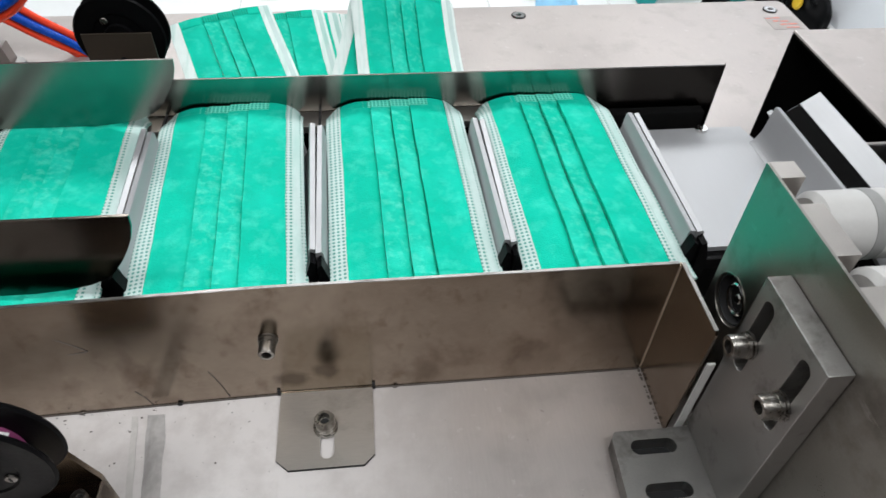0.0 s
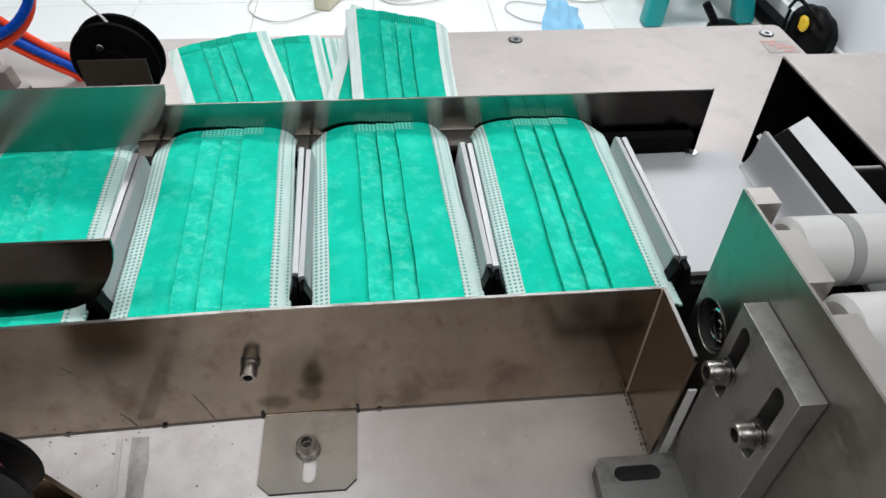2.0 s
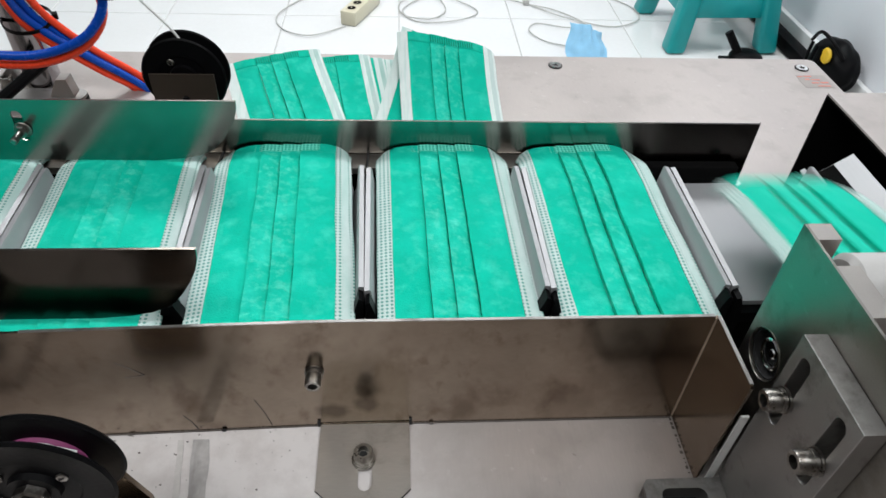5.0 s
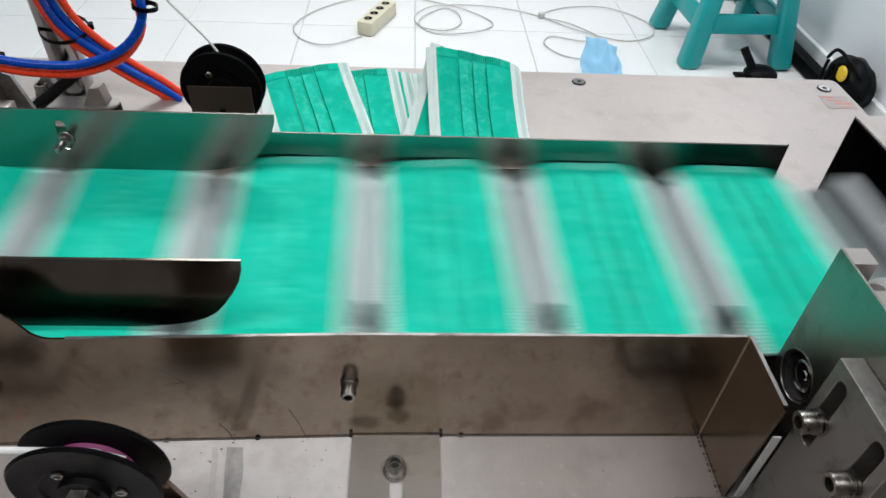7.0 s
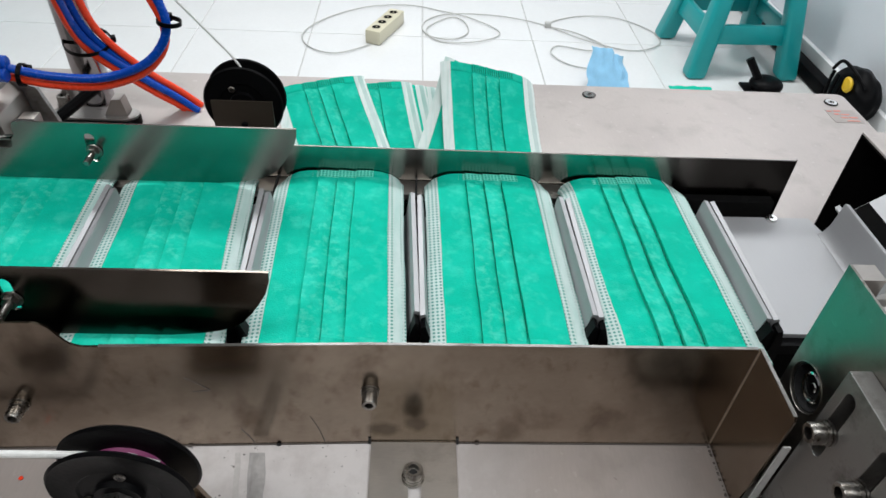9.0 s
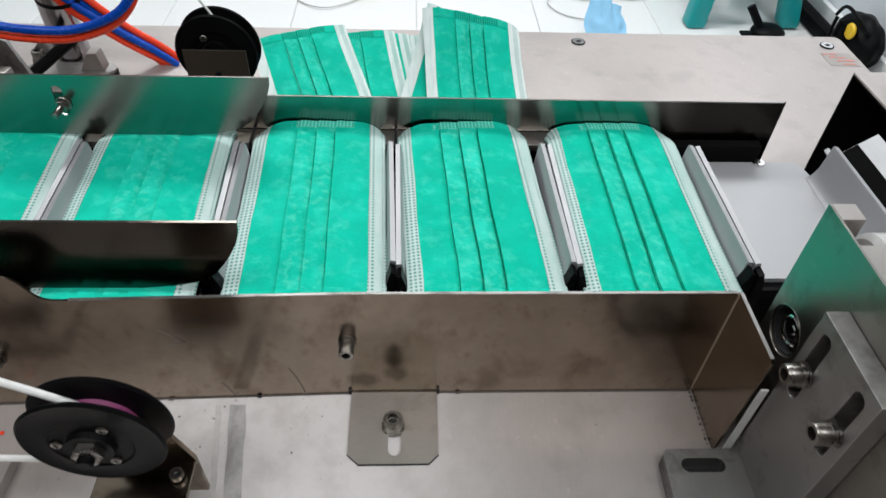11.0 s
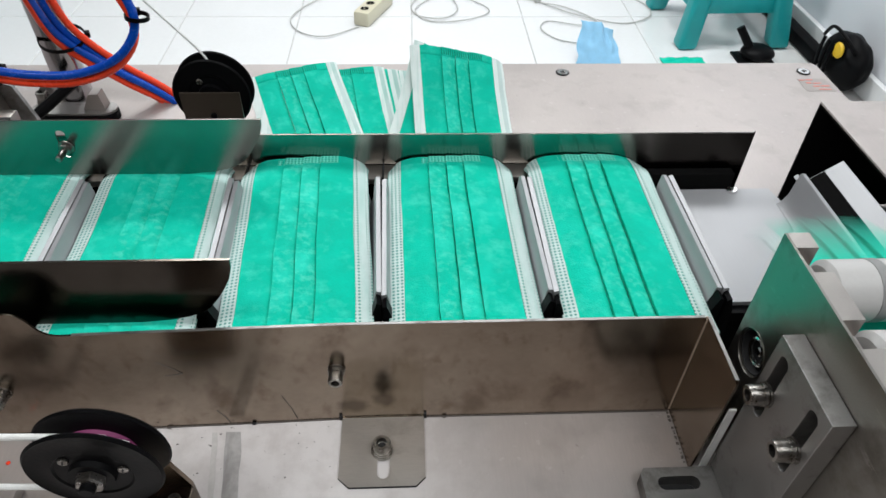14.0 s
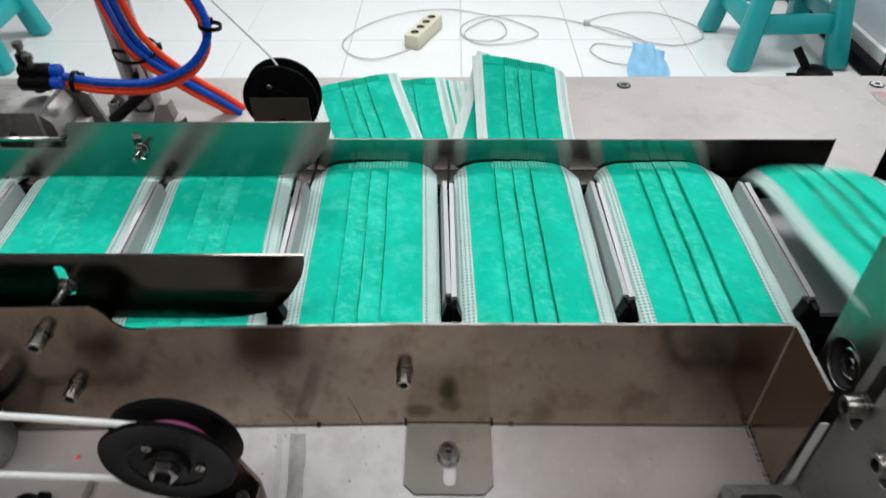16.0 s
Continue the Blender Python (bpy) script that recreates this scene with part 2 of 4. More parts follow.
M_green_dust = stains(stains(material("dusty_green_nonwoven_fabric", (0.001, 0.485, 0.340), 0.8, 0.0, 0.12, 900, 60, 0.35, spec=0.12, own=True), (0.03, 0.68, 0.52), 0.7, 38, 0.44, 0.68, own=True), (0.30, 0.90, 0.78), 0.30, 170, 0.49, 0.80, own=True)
M_green_dots = dotted(material("green_welded_fabric", (0.16, 0.72, 0.57), 0.7, 0.0, 0.1, 900, 90, 0.3, spec=0.15), 0.0026, (0.001, 0.40, 0.265), 0.95, 0.30, 0.40)
M_green_comb = material("green_pressed_weld", (0.0, 0.25, 0.165), 0.7, 0.0, 0.1, 900, 90, 0.3, spec=0.12)
M_white_dots = dotted(material("white_welded_edge", (0.51, 0.63, 0.605), 0.8, 0.0, 0.08, 900, 80, 0.3, spec=0.15), 0.0028, (0.05, 0.27, 0.22), 0.85, 0.23, 0.36)
M_white_cloth = material("white_nonwoven_fabric", (0.80, 0.86, 0.84), 0.8, 0.0, 0.06, 900, 80, 0.3, sheen=0.2)
M_frayed = stains(material("frayed_white_fabric", (0.70, 0.79, 0.765), 0.8, 0.0, 0.06, 900, 80, 0.3, sheen=0.2), (0.36, 0.60, 0.54), 0.6, 150, 0.48, 0.66, (1, 0.06, 0.1))
M_strip = stains(material("translucent_white_fabric", (0.53, 0.65, 0.63), 0.7, 0.0, 0.06, 900, 80, 0.2, spec=0.2), (0.18, 0.50, 0.42), 0.5, 40, 0.5, 0.7, (1, 0.2, 1))
M_cord = material("white_elastic_cord", (0.80, 0.80, 0.78), 0.8, 0.0, 0.08, 1500, 200, 0.6)
M_pink = material("magenta_cord_core", (0.22, 0.03, 0.12), 0.6, 0.0, 0.15, 600, 60, 0.1)
M_blue_hose = material("blue_pneumatic_hose", (0.002, 0.065, 0.44), 0.25, 0.0, 0.06, 300, 20, 0.0, spec=0.3)
M_red_hose = material("red_pneumatic_hose", (1.0, 0.07, 0.025), 0.25, 0.0, 0.06, 300, 20, 0.0, spec=0.3)
M_tile = material("glazed_white_tile", (0.78, 0.79, 0.79), 0.12, 0.0, 0.03, 60, 3, 0.01, coat=0.3)
M_grout = material("tile_grout", (0.56, 0.56, 0.55), 0.8, 0.0, 0.1, 300, 12, 0.1)
M_teal = material("teal_moulded_plastic", (0.004, 0.33, 0.34), 0.35, 0.0, 0.06, 500, 12, 0.05)
M_wall = material("painted_wall", (0.78, 0.80, 0.84), 0.6, 0.0, 0.03, 200, 3, 0.05)
M_backwall = material("unseen_brown_backdrop", (0.16, 0.13, 0.115), 0.6, 0.0, 0.15, 60, 3, 0.1)
M_westwall = material("unseen_grey_backdrop", (0.20, 0.20, 0.205), 0.5, 0.0, 0.1, 60, 3, 0.05)
M_ceiling = material("white_ceiling", (0.82, 0.82, 0.80), 0.8, 0.0, 0.02, 100, 3, 0.02)
M_beige = material("ivory_plastic", (0.66, 0.62, 0.47), 0.4, 0.0, 0.05, 400, 20, 0.02)
M_cable = material("grey_cable", (0.5, 0.5, 0.48), 0.5, 0.0, 0.08, 400, 30, 0.0)
M_skyblue = material("pale_blue_nonwoven_fabric", (0.27, 0.56, 0.80), 0.75, 0.0, 0.08, 700, 40, 0.3, sheen=0.2)
M_yellow = material("yellow_rubber", (0.75, 0.48, 0.02), 0.5, 0.0, 0.08, 400, 30, 0.05)
M_red_print = material("red_print", (0.62, 0.22, 0.18), 0.6, 0.0, 0.15, 500, 80, 0.0)
M_faded = material("faded_sticker_film", (0.36, 0.325, 0.31), 0.6, 0.0, 0.12, 300, 60, 0.0)
M_smear = stains(material("dried_glue_smear", (0.46, 0.44, 0.43), 0.6, 0.0, 0.2, 300, 60, 0.3), (0.28, 0.26, 0.25), 0.7, 90, 0.48, 0.64, (1, 0.3, 1))
M_tape = material("pale_tape_film", (0.62, 0.59, 0.57), 0.5, 0.0, 0.12, 300, 60, 0.2)
M_grime = material("dried_grime", (0.13, 0.11, 0.10), 0.8, 0.0, 0.3, 300, 60, 0.3)
M_brown_plate = material("bronze_tinted_plate", (0.055, 0.042, 0.032), 0.40, 0.3, 0.1, 500, 20, 0.05)
M_cabinet = material("machine_cabinet_paint", (0.62, 0.63, 0.64), 0.5, 0.0, 0.04, 300, 4, 0.03)


# ---- building helpers; machine coordinates have z = 0 on the deck ----
def thing(name, at, label, category, group="", kind=""):
    ob = new(name)
    ob.location = (at[0], at[1], at[2] + DECK)
    ob.empty_display_size = 0.02
    return tagged(ob, label, category, group, kind)


def mesh_of(name, bm, mat, smooth=0.6):
    bmesh.ops.recalc_face_normals(bm, faces=bm.faces)
    me = bpy.data.meshes.new(name)
    if smooth:
        for f in bm.faces:
            f.smooth = True
        for e in bm.edges:
            if len(e.link_faces) == 2 and e.calc_face_angle(0) > smooth:
                e.smooth = False
    bm.to_mesh(me)
    bm.free()
    me.materials.append(mat)
    return me


def part(name, bm, mat, parent, label="", smooth=0.6):
    """One mesh under a thing or a part. Its shape is given in machine coordinates (or, for a keyed thing, round its origin)."""
    root = parent
    while root.parent:
        root = root.parent
    at = root.location
    bm.transform(Matrix.Translation((-at.x, -at.y, DECK - at.z)))
    ob = new(name, mesh_of(name, bm, mat, smooth))
    ob.parent = parent
    return tagged(ob, label)


def solid(name, bm, mat, label, category, kind="", smooth=0.6):
    """A thing that is a single mesh, in machine coordinates."""
    bm.transform(Matrix.Translation((0, 0, DECK)))
    return tagged(new(name, mesh_of(name, bm, mat, smooth)), label, category, "", kind)


def bevel(bm, w, seg=2):
    if w:
        bm.normal_update()
        edges = [e for e in bm.edges if len(e.link_faces) == 2 and e.calc_face_angle(0) > 0.6]
        bmesh.ops.bevel(bm, geom=edges, offset=w, segments=seg, profile=0.5, affect="EDGES", clamp_overlap=True)
    return bm


def box(x0, x1, y0, y1, z0, z1, w=0.0, bm=None):
    b = bmesh.new()
    bmesh.ops.create_cube(b, size=1, matrix=Matrix.Translation(((x0 + x1) / 2, (y0 + y1) / 2, (z0 + z1) / 2)) @ Matrix.Diagonal((x1 - x0, y1 - y0, z1 - z0, 1)))
    bevel(b, w)
    return join(bm, b)


def join(bm, b):
    if bm is None:
        return b
    me = bpy.data.meshes.new("joined")
    b.to_mesh(me)
    b.free()
    bm.from_mesh(me)
    bpy.data.meshes.remove(me)
    return bm


AXIS = {"x": pose(0, 0, 0, 0, 90, 0), "y": pose(0, 0, 0, -90, 0, 0), "z": Matrix()}


def lathe(profile, at, axis="z", seg=32, bm=None):
    """A solid of revolution: profile rows of radius and height along the axis."""
    b = bmesh.new()
    m = Matrix.Translation(at) @ AXIS[axis]
    rings = []
    for r, h in profile:
        if r < 1e-6:
            rings.append([b.verts.new(m @ Vector((0, 0, h)))])
        else:
            rings.append([b.verts.new(m @ Vector((r * math.cos(a), r * math.sin(a), h))) for a in (2 * math.pi * k / seg for k in range(seg))])
    for lo, hi in zip(rings, rings[1:]):
        for k in range(seg):
            j = (k + 1) % seg
            if len(lo) == 1 and len(hi) == 1:
                continue
            if len(lo) == 1:
                b.faces.new((lo[0], hi[j], hi[k]))
            elif len(hi) == 1:
                b.faces.new((lo[k], lo[j], hi[0]))
            else:
                b.faces.new((lo[k], lo[j], hi[j], hi[k]))
    return join(bm, b)


def rod(r, h0, h1, at, axis="z", w=0.0006, seg=24, bm=None):
    w = min(w, r * 0.4)
    return lathe([(0, h0), (r - w, h0), (r, h0 + w), (r, h1 - w), (r - w, h1), (0, h1)], at, axis, seg, bm)


def plate(outline, holes, lo, hi, plane, w=0.0, bm=None):
    """A flat sheet with openings: outlines in (u, v) of the plane 'xz' (thick along y), 'yz' (along x) or 'xy' (along z)."""
    def put(u, v, d):
        return {"xz": (u, d, v), "yz": (d, u, v), "xy": (u, v, d)}[plane]
    b = bmesh.new()
    edges = []
    for loop in (outline, *holes):
        vs = [b.verts.new(put(u, v, lo)) for u, v in loop]
        edges += [b.edges.new((vs[k], vs[(k + 1) % len(vs)])) for k in range(len(vs))]
    bmesh.ops.triangle_fill(b, use_beauty=True, use_dissolve=False, edges=edges)
    made = bmesh.ops.extrude_face_region(b, geom=list(b.faces))
    d = Vector(put(0, 0, hi - lo)) - Vector(put(0, 0, 0))
    bmesh.ops.translate(b, vec=d, verts=[g for g in made["geom"] if isinstance(g, bmesh.types.BMVert)])
    bmesh.ops.recalc_face_normals(b, faces=b.faces)
    return join(bm, b)


def arc(cx, cy, r, a0, a1, n=8):
    return [(cx + r * math.cos(radians(a0 + (a1 - a0) * k / n)), cy + r * math.sin(radians(a0 + (a1 - a0) * k / n))) for k in range(n + 1)]


def slot(cx, c0, c1, r, upright=True):
    """A rounded slot's outline from c0 to c1 along v (upright) or u."""
    pts = arc(0, c1 - r, r, 0, 180) + arc(0, c0 + r, r, 180, 360)
    return [(cx + u, v) for u, v in pts] if upright else [(v, cx + u) for u, v in pts]


def smooth_path(points, step=6):
    pts = [Vector(p) for p in points]
    out = []
    for k in range(len(pts) - 1):
        a, b, c, d = pts[max(0, k - 1)], pts[k], pts[k + 1], pts[min(len(pts) - 1, k + 2)]
        for s in range(step):
            t = s / step
            out.append(0.5 * (2 * b + (c - a) * t + (2 * a - 5 * b + 4 * c - d) * t * t + (3 * b - a - 3 * c + d) * t ** 3))
    return out + [pts[-1]]


def tube(points, r, seg=12, step=6, bm=None):
    b = bmesh.new()
    pts = smooth_path(points, step) if step > 1 else [Vector(p) for p in points]
    up = Vector((0.3, 0.2, 1)).normalized()
    rings = []
    for k, p in enumerate(pts):
        d = (pts[min(k + 1, len(pts) - 1)] - pts[max(k - 1, 0)]).normalized()
        up = (up - d * up.dot(d)).normalized()
        side = d.cross(up)
        rings.append([b.verts.new(p + r * (math.cos(a) * up + math.sin(a) * side)) for a in (2 * math.pi * j / seg for j in range(seg))])
    for lo, hi in zip(rings, rings[1:]):
        for j in range(seg):
            b.faces.new((lo[j], lo[(j + 1) % seg], hi[(j + 1) % seg], hi[j]))
    b.faces.new(rings[0][::-1])
    b.faces.new(rings[-1])
    return join(bm, b)


def sheet(func, us, vs, thick, bm=None):
    """A thin closed sheet over the grid us x vs; func(u, v) gives the upper side's place."""
    b = bmesh.new()
    top = [[b.verts.new(func(u, v)) for v in vs] for u in us]
    low = [[b.verts.new(Vector(func(u, v)) - Vector((0, 0, thick))) for v in vs] for u in us]
    n, m = len(us), len(vs)
    for i in range(n - 1):
        for j in range(m - 1):
            b.faces.new((top[i][j], top[i + 1][j], top[i + 1][j + 1], top[i][j + 1]))
            b.faces.new((low[i][j], low[i][j + 1], low[i + 1][j + 1], low[i + 1][j]))
    rim = [(i, 0) for i in range(n)] + [(n - 1, j) for j in range(1, m)] + [(i, m - 1) for i in range(n - 2, -1, -1)] + [(0, j) for j in range(m - 2, 0, -1)]
    for (i, j), (k, l) in zip(rim, rim[1:] + rim[:1]):
        b.faces.new((top[k][l], top[i][j], low[i][j], low[k][l]))
    return join(bm, b)


def steps(a, b, n):
    return [a + (b - a) * k / n for k in range(n + 1)]


def cap_screw(parent, at, axis, r, h, washer=True, flip=False, name="cap_screw"):
    """A socket head screw with a hexagon recess, its washer below, pointing along the axis (or against it)."""
    s = -1 if flip else 1
    head = lathe([(0, 0), (r * 0.96, 0), (r, s * h * 0.08), (r, s * h * 0.88), (r * 0.9, s * h), (r * 0.58, s * h), (r * 0.55, s * h * 0.45), (0, s * h * 0.42)], at, axis, 24)
    screw = part(name, head, M_bolt, parent, "steel socket head screw")
    part("hex_socket", lathe([(0, s * h * 0.46), (r * 0.5, s * h * 0.46), (r * 0.5, s * h * 0.5), (0, s * h * 0.5)], at, axis, 6), M_hole, screw)
    if washer:
        part("washer", lathe([(r * 0.5, 0), (r * 1.22, 0), (r * 1.22, -s * 0.0012), (r * 0.5, -s * 0.0012)], at, axis, 24), M_bolt, screw)
        part("spring_washer", lathe([(r * 0.5, s * 0.0003), (r * 1.1, s * 0.0003), (r * 1.1, s * 0.0022), (r * 0.5, s * 0.0022)], at, axis, 24), M_bolt, screw)
    return screw


# ---- the room ----
def room():
    f = box(-4.2, 1.70, -2.6, 5.2, -0.80 - 0.1, -0.784)
    floor = solid("floor", f, M_grout, "white glazed ceramic tile floor with grey joints", "floor", "structure", 0)
    wall = solid("wall_east", box(1.607, 1.75, -2.6, 5.2, -0.784, 2.15), M_wall, "pale blue-white painted wall", "wall", "structure", 0)
    solid("wall_north", box(-4.2, 1.607, 5.0, 5.15, -0.784, 2.15), M_wall, "pale blue-white painted wall", "wall", "structure", 0)
    # Unseen west and south walls, added dark for what the steel reflects.
    solid("wall_west", box(-4.2, -4.05, -2.6, 5.0, -0.784, 2.15), M_westwall, "unseen grey wall added to darken reflections from the left", "wall", "structure", 0)
    solid("wall_south", box(-4.05, 1.607, -2.6, -2.45, -0.784, 2.15), M_backwall, "unseen brown wall added to darken reflections from the front", "wall", "structure", 0)
    solid("ceiling", box(-4.2, 1.75, -2.6, 5.2, 2.15, 2.25), M_ceiling, "plain white ceiling", "ceiling", "structure", 0)
    solid("baseboard", box(1.582, 1.604, -2.4, 4.99, -0.78, -0.70, 0.003), M_tile, "white tiled baseboard along the wall", "baseboard", "structure", 0)
    return floor


FLOOR = room()


# ---- the machine's deck and guides ----
def deck():
    d = thing("machine_deck", (0, 0, 0), "satin stainless steel top plate of the packing machine", "machine table")
    hole = [(-0.95, 0.040), (0.46, 0.040), (0.46, 0.176), (-0.95, 0.176)]
    out = [(-1.0, -0.42), (0.527, -0.42), (0.527, 0.490)] + arc(0.519, 0.490, 0.008, 0, 90, 4) + [(-1.0, 0.498)]
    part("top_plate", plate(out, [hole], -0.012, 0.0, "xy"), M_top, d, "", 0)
    for x, y in ((0.205, 0.475), (0.503, 0.475), (-0.30, 0.475)):
        s = part("countersunk_screw", lathe([(0, 0.0004), (0.0028, 0.0004), (0.0034, 0.0016), (0.0066, 0.0016), (0.0072, 0.0004), (0.0072, -0.002), (0, -0.002)], (x, y, 0), "z", 24), M_bright, d, "bright countersunk screw")
        part("screw_rim", lathe([(0.0074, 0.0002), (0.0082, 0.0002), (0.0082, 0.0009), (0.0074, 0.0009)], (x, y, 0), "z", 24), M_hole, s, "dark rim")
        part("hex_socket", rod(0.0027, 0.0003, 0.0007, (x, y, 0), "z", 0, 6), M_hole, s)
    sticker = part("sticker", box(0.487, 0.522, 0.428, 0.458, 0.0001, 0.0003), M_faded, d, "worn sticker with faded red print")
    for k, (x0, x1, y0) in enumerate(((0.488, 0.494, 0.453), (0.496, 0.505, 0.4535), (0.494, 0.500, 0.446), (0.502, 0.512, 0.4455), (0.499, 0.507, 0.438), (0.509, 0.519, 0.4385), (0.503, 0.518, 0.431))):
        part("print_bar", box(x0, x1, y0, y0 + 0.0022 + 0.0004 * (k % 3), 0.0004, 0.0006), M_red_print, sticker)
    def streak(name, x0, x1, seed, mat, label, z=0.0003):
        """A ragged strip of old tape from the guide to the front of the plate, slightly askew."""
        a = [(x0 + 0.13 * -v + 0.0011 * noise.noise(Vector((v * 60, seed, 0))), v) for v in steps(-0.19, -0.009, 26)]
        b = [(x1 + 0.13 * -v + 0.0016 * noise.noise(Vector((v * 60, seed + 4, 0))), v) for v in steps(-0.009, -0.19, 26)]
        part(name, plate(a + b, [], z, z + 0.0003, "xy"), mat, d, label, 0)
    streak("tape_residue", -0.1035, -0.0935, 1, M_smear, "grey ragged residue of old tape")
    streak("tape_edge", -0.1120, -0.1085, 9, M_tape, "pale edge of old tape")
    rnd = random.Random(11)
    flakes = bmesh.new()
    for k in range(70):
        x, y, r = -0.16 + 0.13 * rnd.random() ** 1.2, -0.002 - 0.060 * rnd.random() ** 2.2, 0.00015 + 0.0006 * rnd.random() ** 3
        a, n = rnd.random() * 6.28, rnd.choice((4, 5, 6))
        lo = [flakes.verts.new((x + r * (1 + rnd.random()) * math.cos(a + 6.283 * j / n), y + r * (0.5 + rnd.random()) * math.sin(a + 6.283 * j / n), 0.00025)) for j in range(n)]
        tip = flakes.verts.new((x, y, 0.0007))
        for j in range(n):
            flakes.faces.new((lo[j], lo[(j + 1) % n], tip))
    tagged(part("grime_flakes", flakes, M_grime, d, "dark specks of grime and lint", 0), "dark specks of grime and lint", "", "", "stuff")
    c = thing("machine_cabinet", (0, 0, -0.012), "grey painted steel cabinet under the machine's top plate", "cabinet")
    b = box(-0.99, 0.50, -0.40, -0.38, -0.72, -0.0125)
    box(-0.99, 0.50, 0.47, 0.49, -0.72, -0.0125, 0, b)
    box(0.48, 0.50, -0.38, 0.47, -0.72, -0.0125, 0, b)
    box(-0.99, -0.97, -0.38, 0.47, -0.72, -0.0125, 0, b)
    part("body", b, M_cabinet, c)
    for x in (-0.93, 0.44):
        for y in (-0.34, 0.43):
            part("foot", rod(0.025, -0.78, -0.72, (x, y, 0)), M_black, c)


deck()
NX, NTOP = 0.1955, 0.0960   # right end and height of the near guide
SCRATCHES = ((-0.0630, 0.0300, -0.0560, 0.0030), (-0.1060, 0.0170, -0.1000, 0.0020), (-0.1310, 0.0690, -0.1180, 0.0570), (-0.1180, 0.0570, -0.1290, 0.0555))


def guide_y(x):
    """The guide's near side: straight along the right half, pulled a little forward towards its left end."""
    return -0.0008 - 0.026 * max(0.0, -x - 0.02)


def bowed(bm):
    """Slices a sheet that runs along x and lets it follow the guide's line."""
    for x in steps(-0.5, 0.0, 20):
        bmesh.ops.bisect_plane(bm, geom=list(bm.verts) + list(bm.edges) + list(bm.faces), plane_co=(x, 0, 0), plane_no=(1, 0, 0))
    for v in bm.verts:
        v.co.y += guide_y(v.co.x)
    return bm


def near_guide():
    g = thing("near_guide", (0, 0, 0), "bent stainless steel side guide with brownish smears, bolted to the deck", "guide rail")
    out = [(-0.60, 0.001), (NX, 0.001), (NX, NTOP - 0.0022), (NX - 0.002, NTOP), (-0.173, NTOP - 0.0006)] + arc(-0.177, NTOP + 0.0104, 0.0110, 270, 205, 6) + arc(-0.1995, NTOP + 0.0084, 0.0100, 25, 90, 6) + [(-0.60, NTOP + 0.0180)]
    part("panel", bowed(plate(out, [], 0.0, 0.0013, "xz")), M_guide, g, "", 0.3)
    fl = [(0.0, 0.001), (0.0, NTOP - 0.0002), (-0.0460, NTOP - 0.0002), (-0.0472, NTOP - 0.0020), (-0.0446, 0.001)]
    part("end_flange", plate(fl, [], NX - 0.0002, NX + 0.0012, "yz"), M_guide, g, "", 0)
    part("worn_edge", bowed(plate([(-0.170, NTOP - 0.0005), (NX - 0.002, NTOP + 0.0001), (NX - 0.002, NTOP + 0.0005), (-0.170, NTOP - 0.0001)], [], -0.0002, 0.0015, "xz")), M_block, g, "dull worn top edge", 0)
    part("flange_edge", box(NX - 0.0005, NX + 0.0015, -0.0455, -0.0003, NTOP - 0.0001, NTOP + 0.0003), M_block, g, "dull worn top edge", 0)
    part("grime_line", bowed(box(-0.60, NX - 0.001, -0.0007, -0.0001, 0.0003, 0.0010)), M_grime, g, "dark grime line along the joint")
    rnd = random.Random(5)
    for k in range(16):
        y, r = -0.0435 * (k + rnd.random()) / 16.0 - 0.001, 0.0002 + 0.0004 * rnd.random()
        part("grime_spot", bevel(box(NX - 0.0012 - 2.2 * r, NX - 0.0008, y - 1.6 * r, y + 1.6 * r, 0.0003, 0.0003 + r), r * 0.3, 1), M_grime, g)
    for k, x in enumerate((-0.0848, 0.0415, -0.1400)):
        part("grime_spot", bevel(box(x - 0.0013, x + 0.0013, guide_y(x) - 0.0017, guide_y(x) - 0.0003, 0.0003, 0.0022 - 0.0005 * k), 0.0004, 1), M_hole if k == 0 else M_grime, g)
    for x0, z0, x1, z1 in SCRATCHES:
        y = guide_y((x0 + x1) / 2) - 0.0001
        part("scratch", tube([(x0, y, z0), ((x0 + x1) / 2 + 0.0008, y, (z0 + z1) / 2), (x1, y, z1)], 0.00026, 6, 3), M_grime, g, "fine dark scratch")
    part("corner_bend", tube([(NX, -0.0004, 0.002), (NX, -0.0004, NTOP - 0.0010)], 0.0016, 10, 1), M_guide, g)
    tab = [(-0.0265, 0.0), (-0.0265, -0.0450), (-0.0195, -0.0512), (0.0220, -0.0512), (0.0278, -0.0455), (0.0278, 0.0)]
    t = part("mounting_tab", plate(tab, [slot(0.0015, -0.0460, -0.0195, 0.0040)], 0.0004, 0.0022, "xy"), M_tab, g, "", 0)
    part("tab_edge", plate([(-0.0267, -0.0448), (-0.0196, -0.0514), (0.0221, -0.0514), (0.0280, -0.0454), (0.0278, -0.0454), (0.0220, -0.0512), (-0.0195, -0.0512), (-0.0265, -0.0450)], [], 0.0003, 0.0021, "xy"), M_hole, t, "dark cut edge", 0)
    part("bend_line", tube([(-0.0265, -0.0010, 0.0014), (0.0278, -0.0010, 0.0014)], 0.0012, 8, 1), M_guide, t)
    for x in (-0.0275, 0.0286):
        part("relief_cut", box(x - 0.0009, x + 0.0009, -0.0022, -0.0002, 0.0005, 0.0058), M_hole, t)
    cap_screw(g, (0.0005, -0.0265, 0.0035), "z", 0.0058, 0.0085)
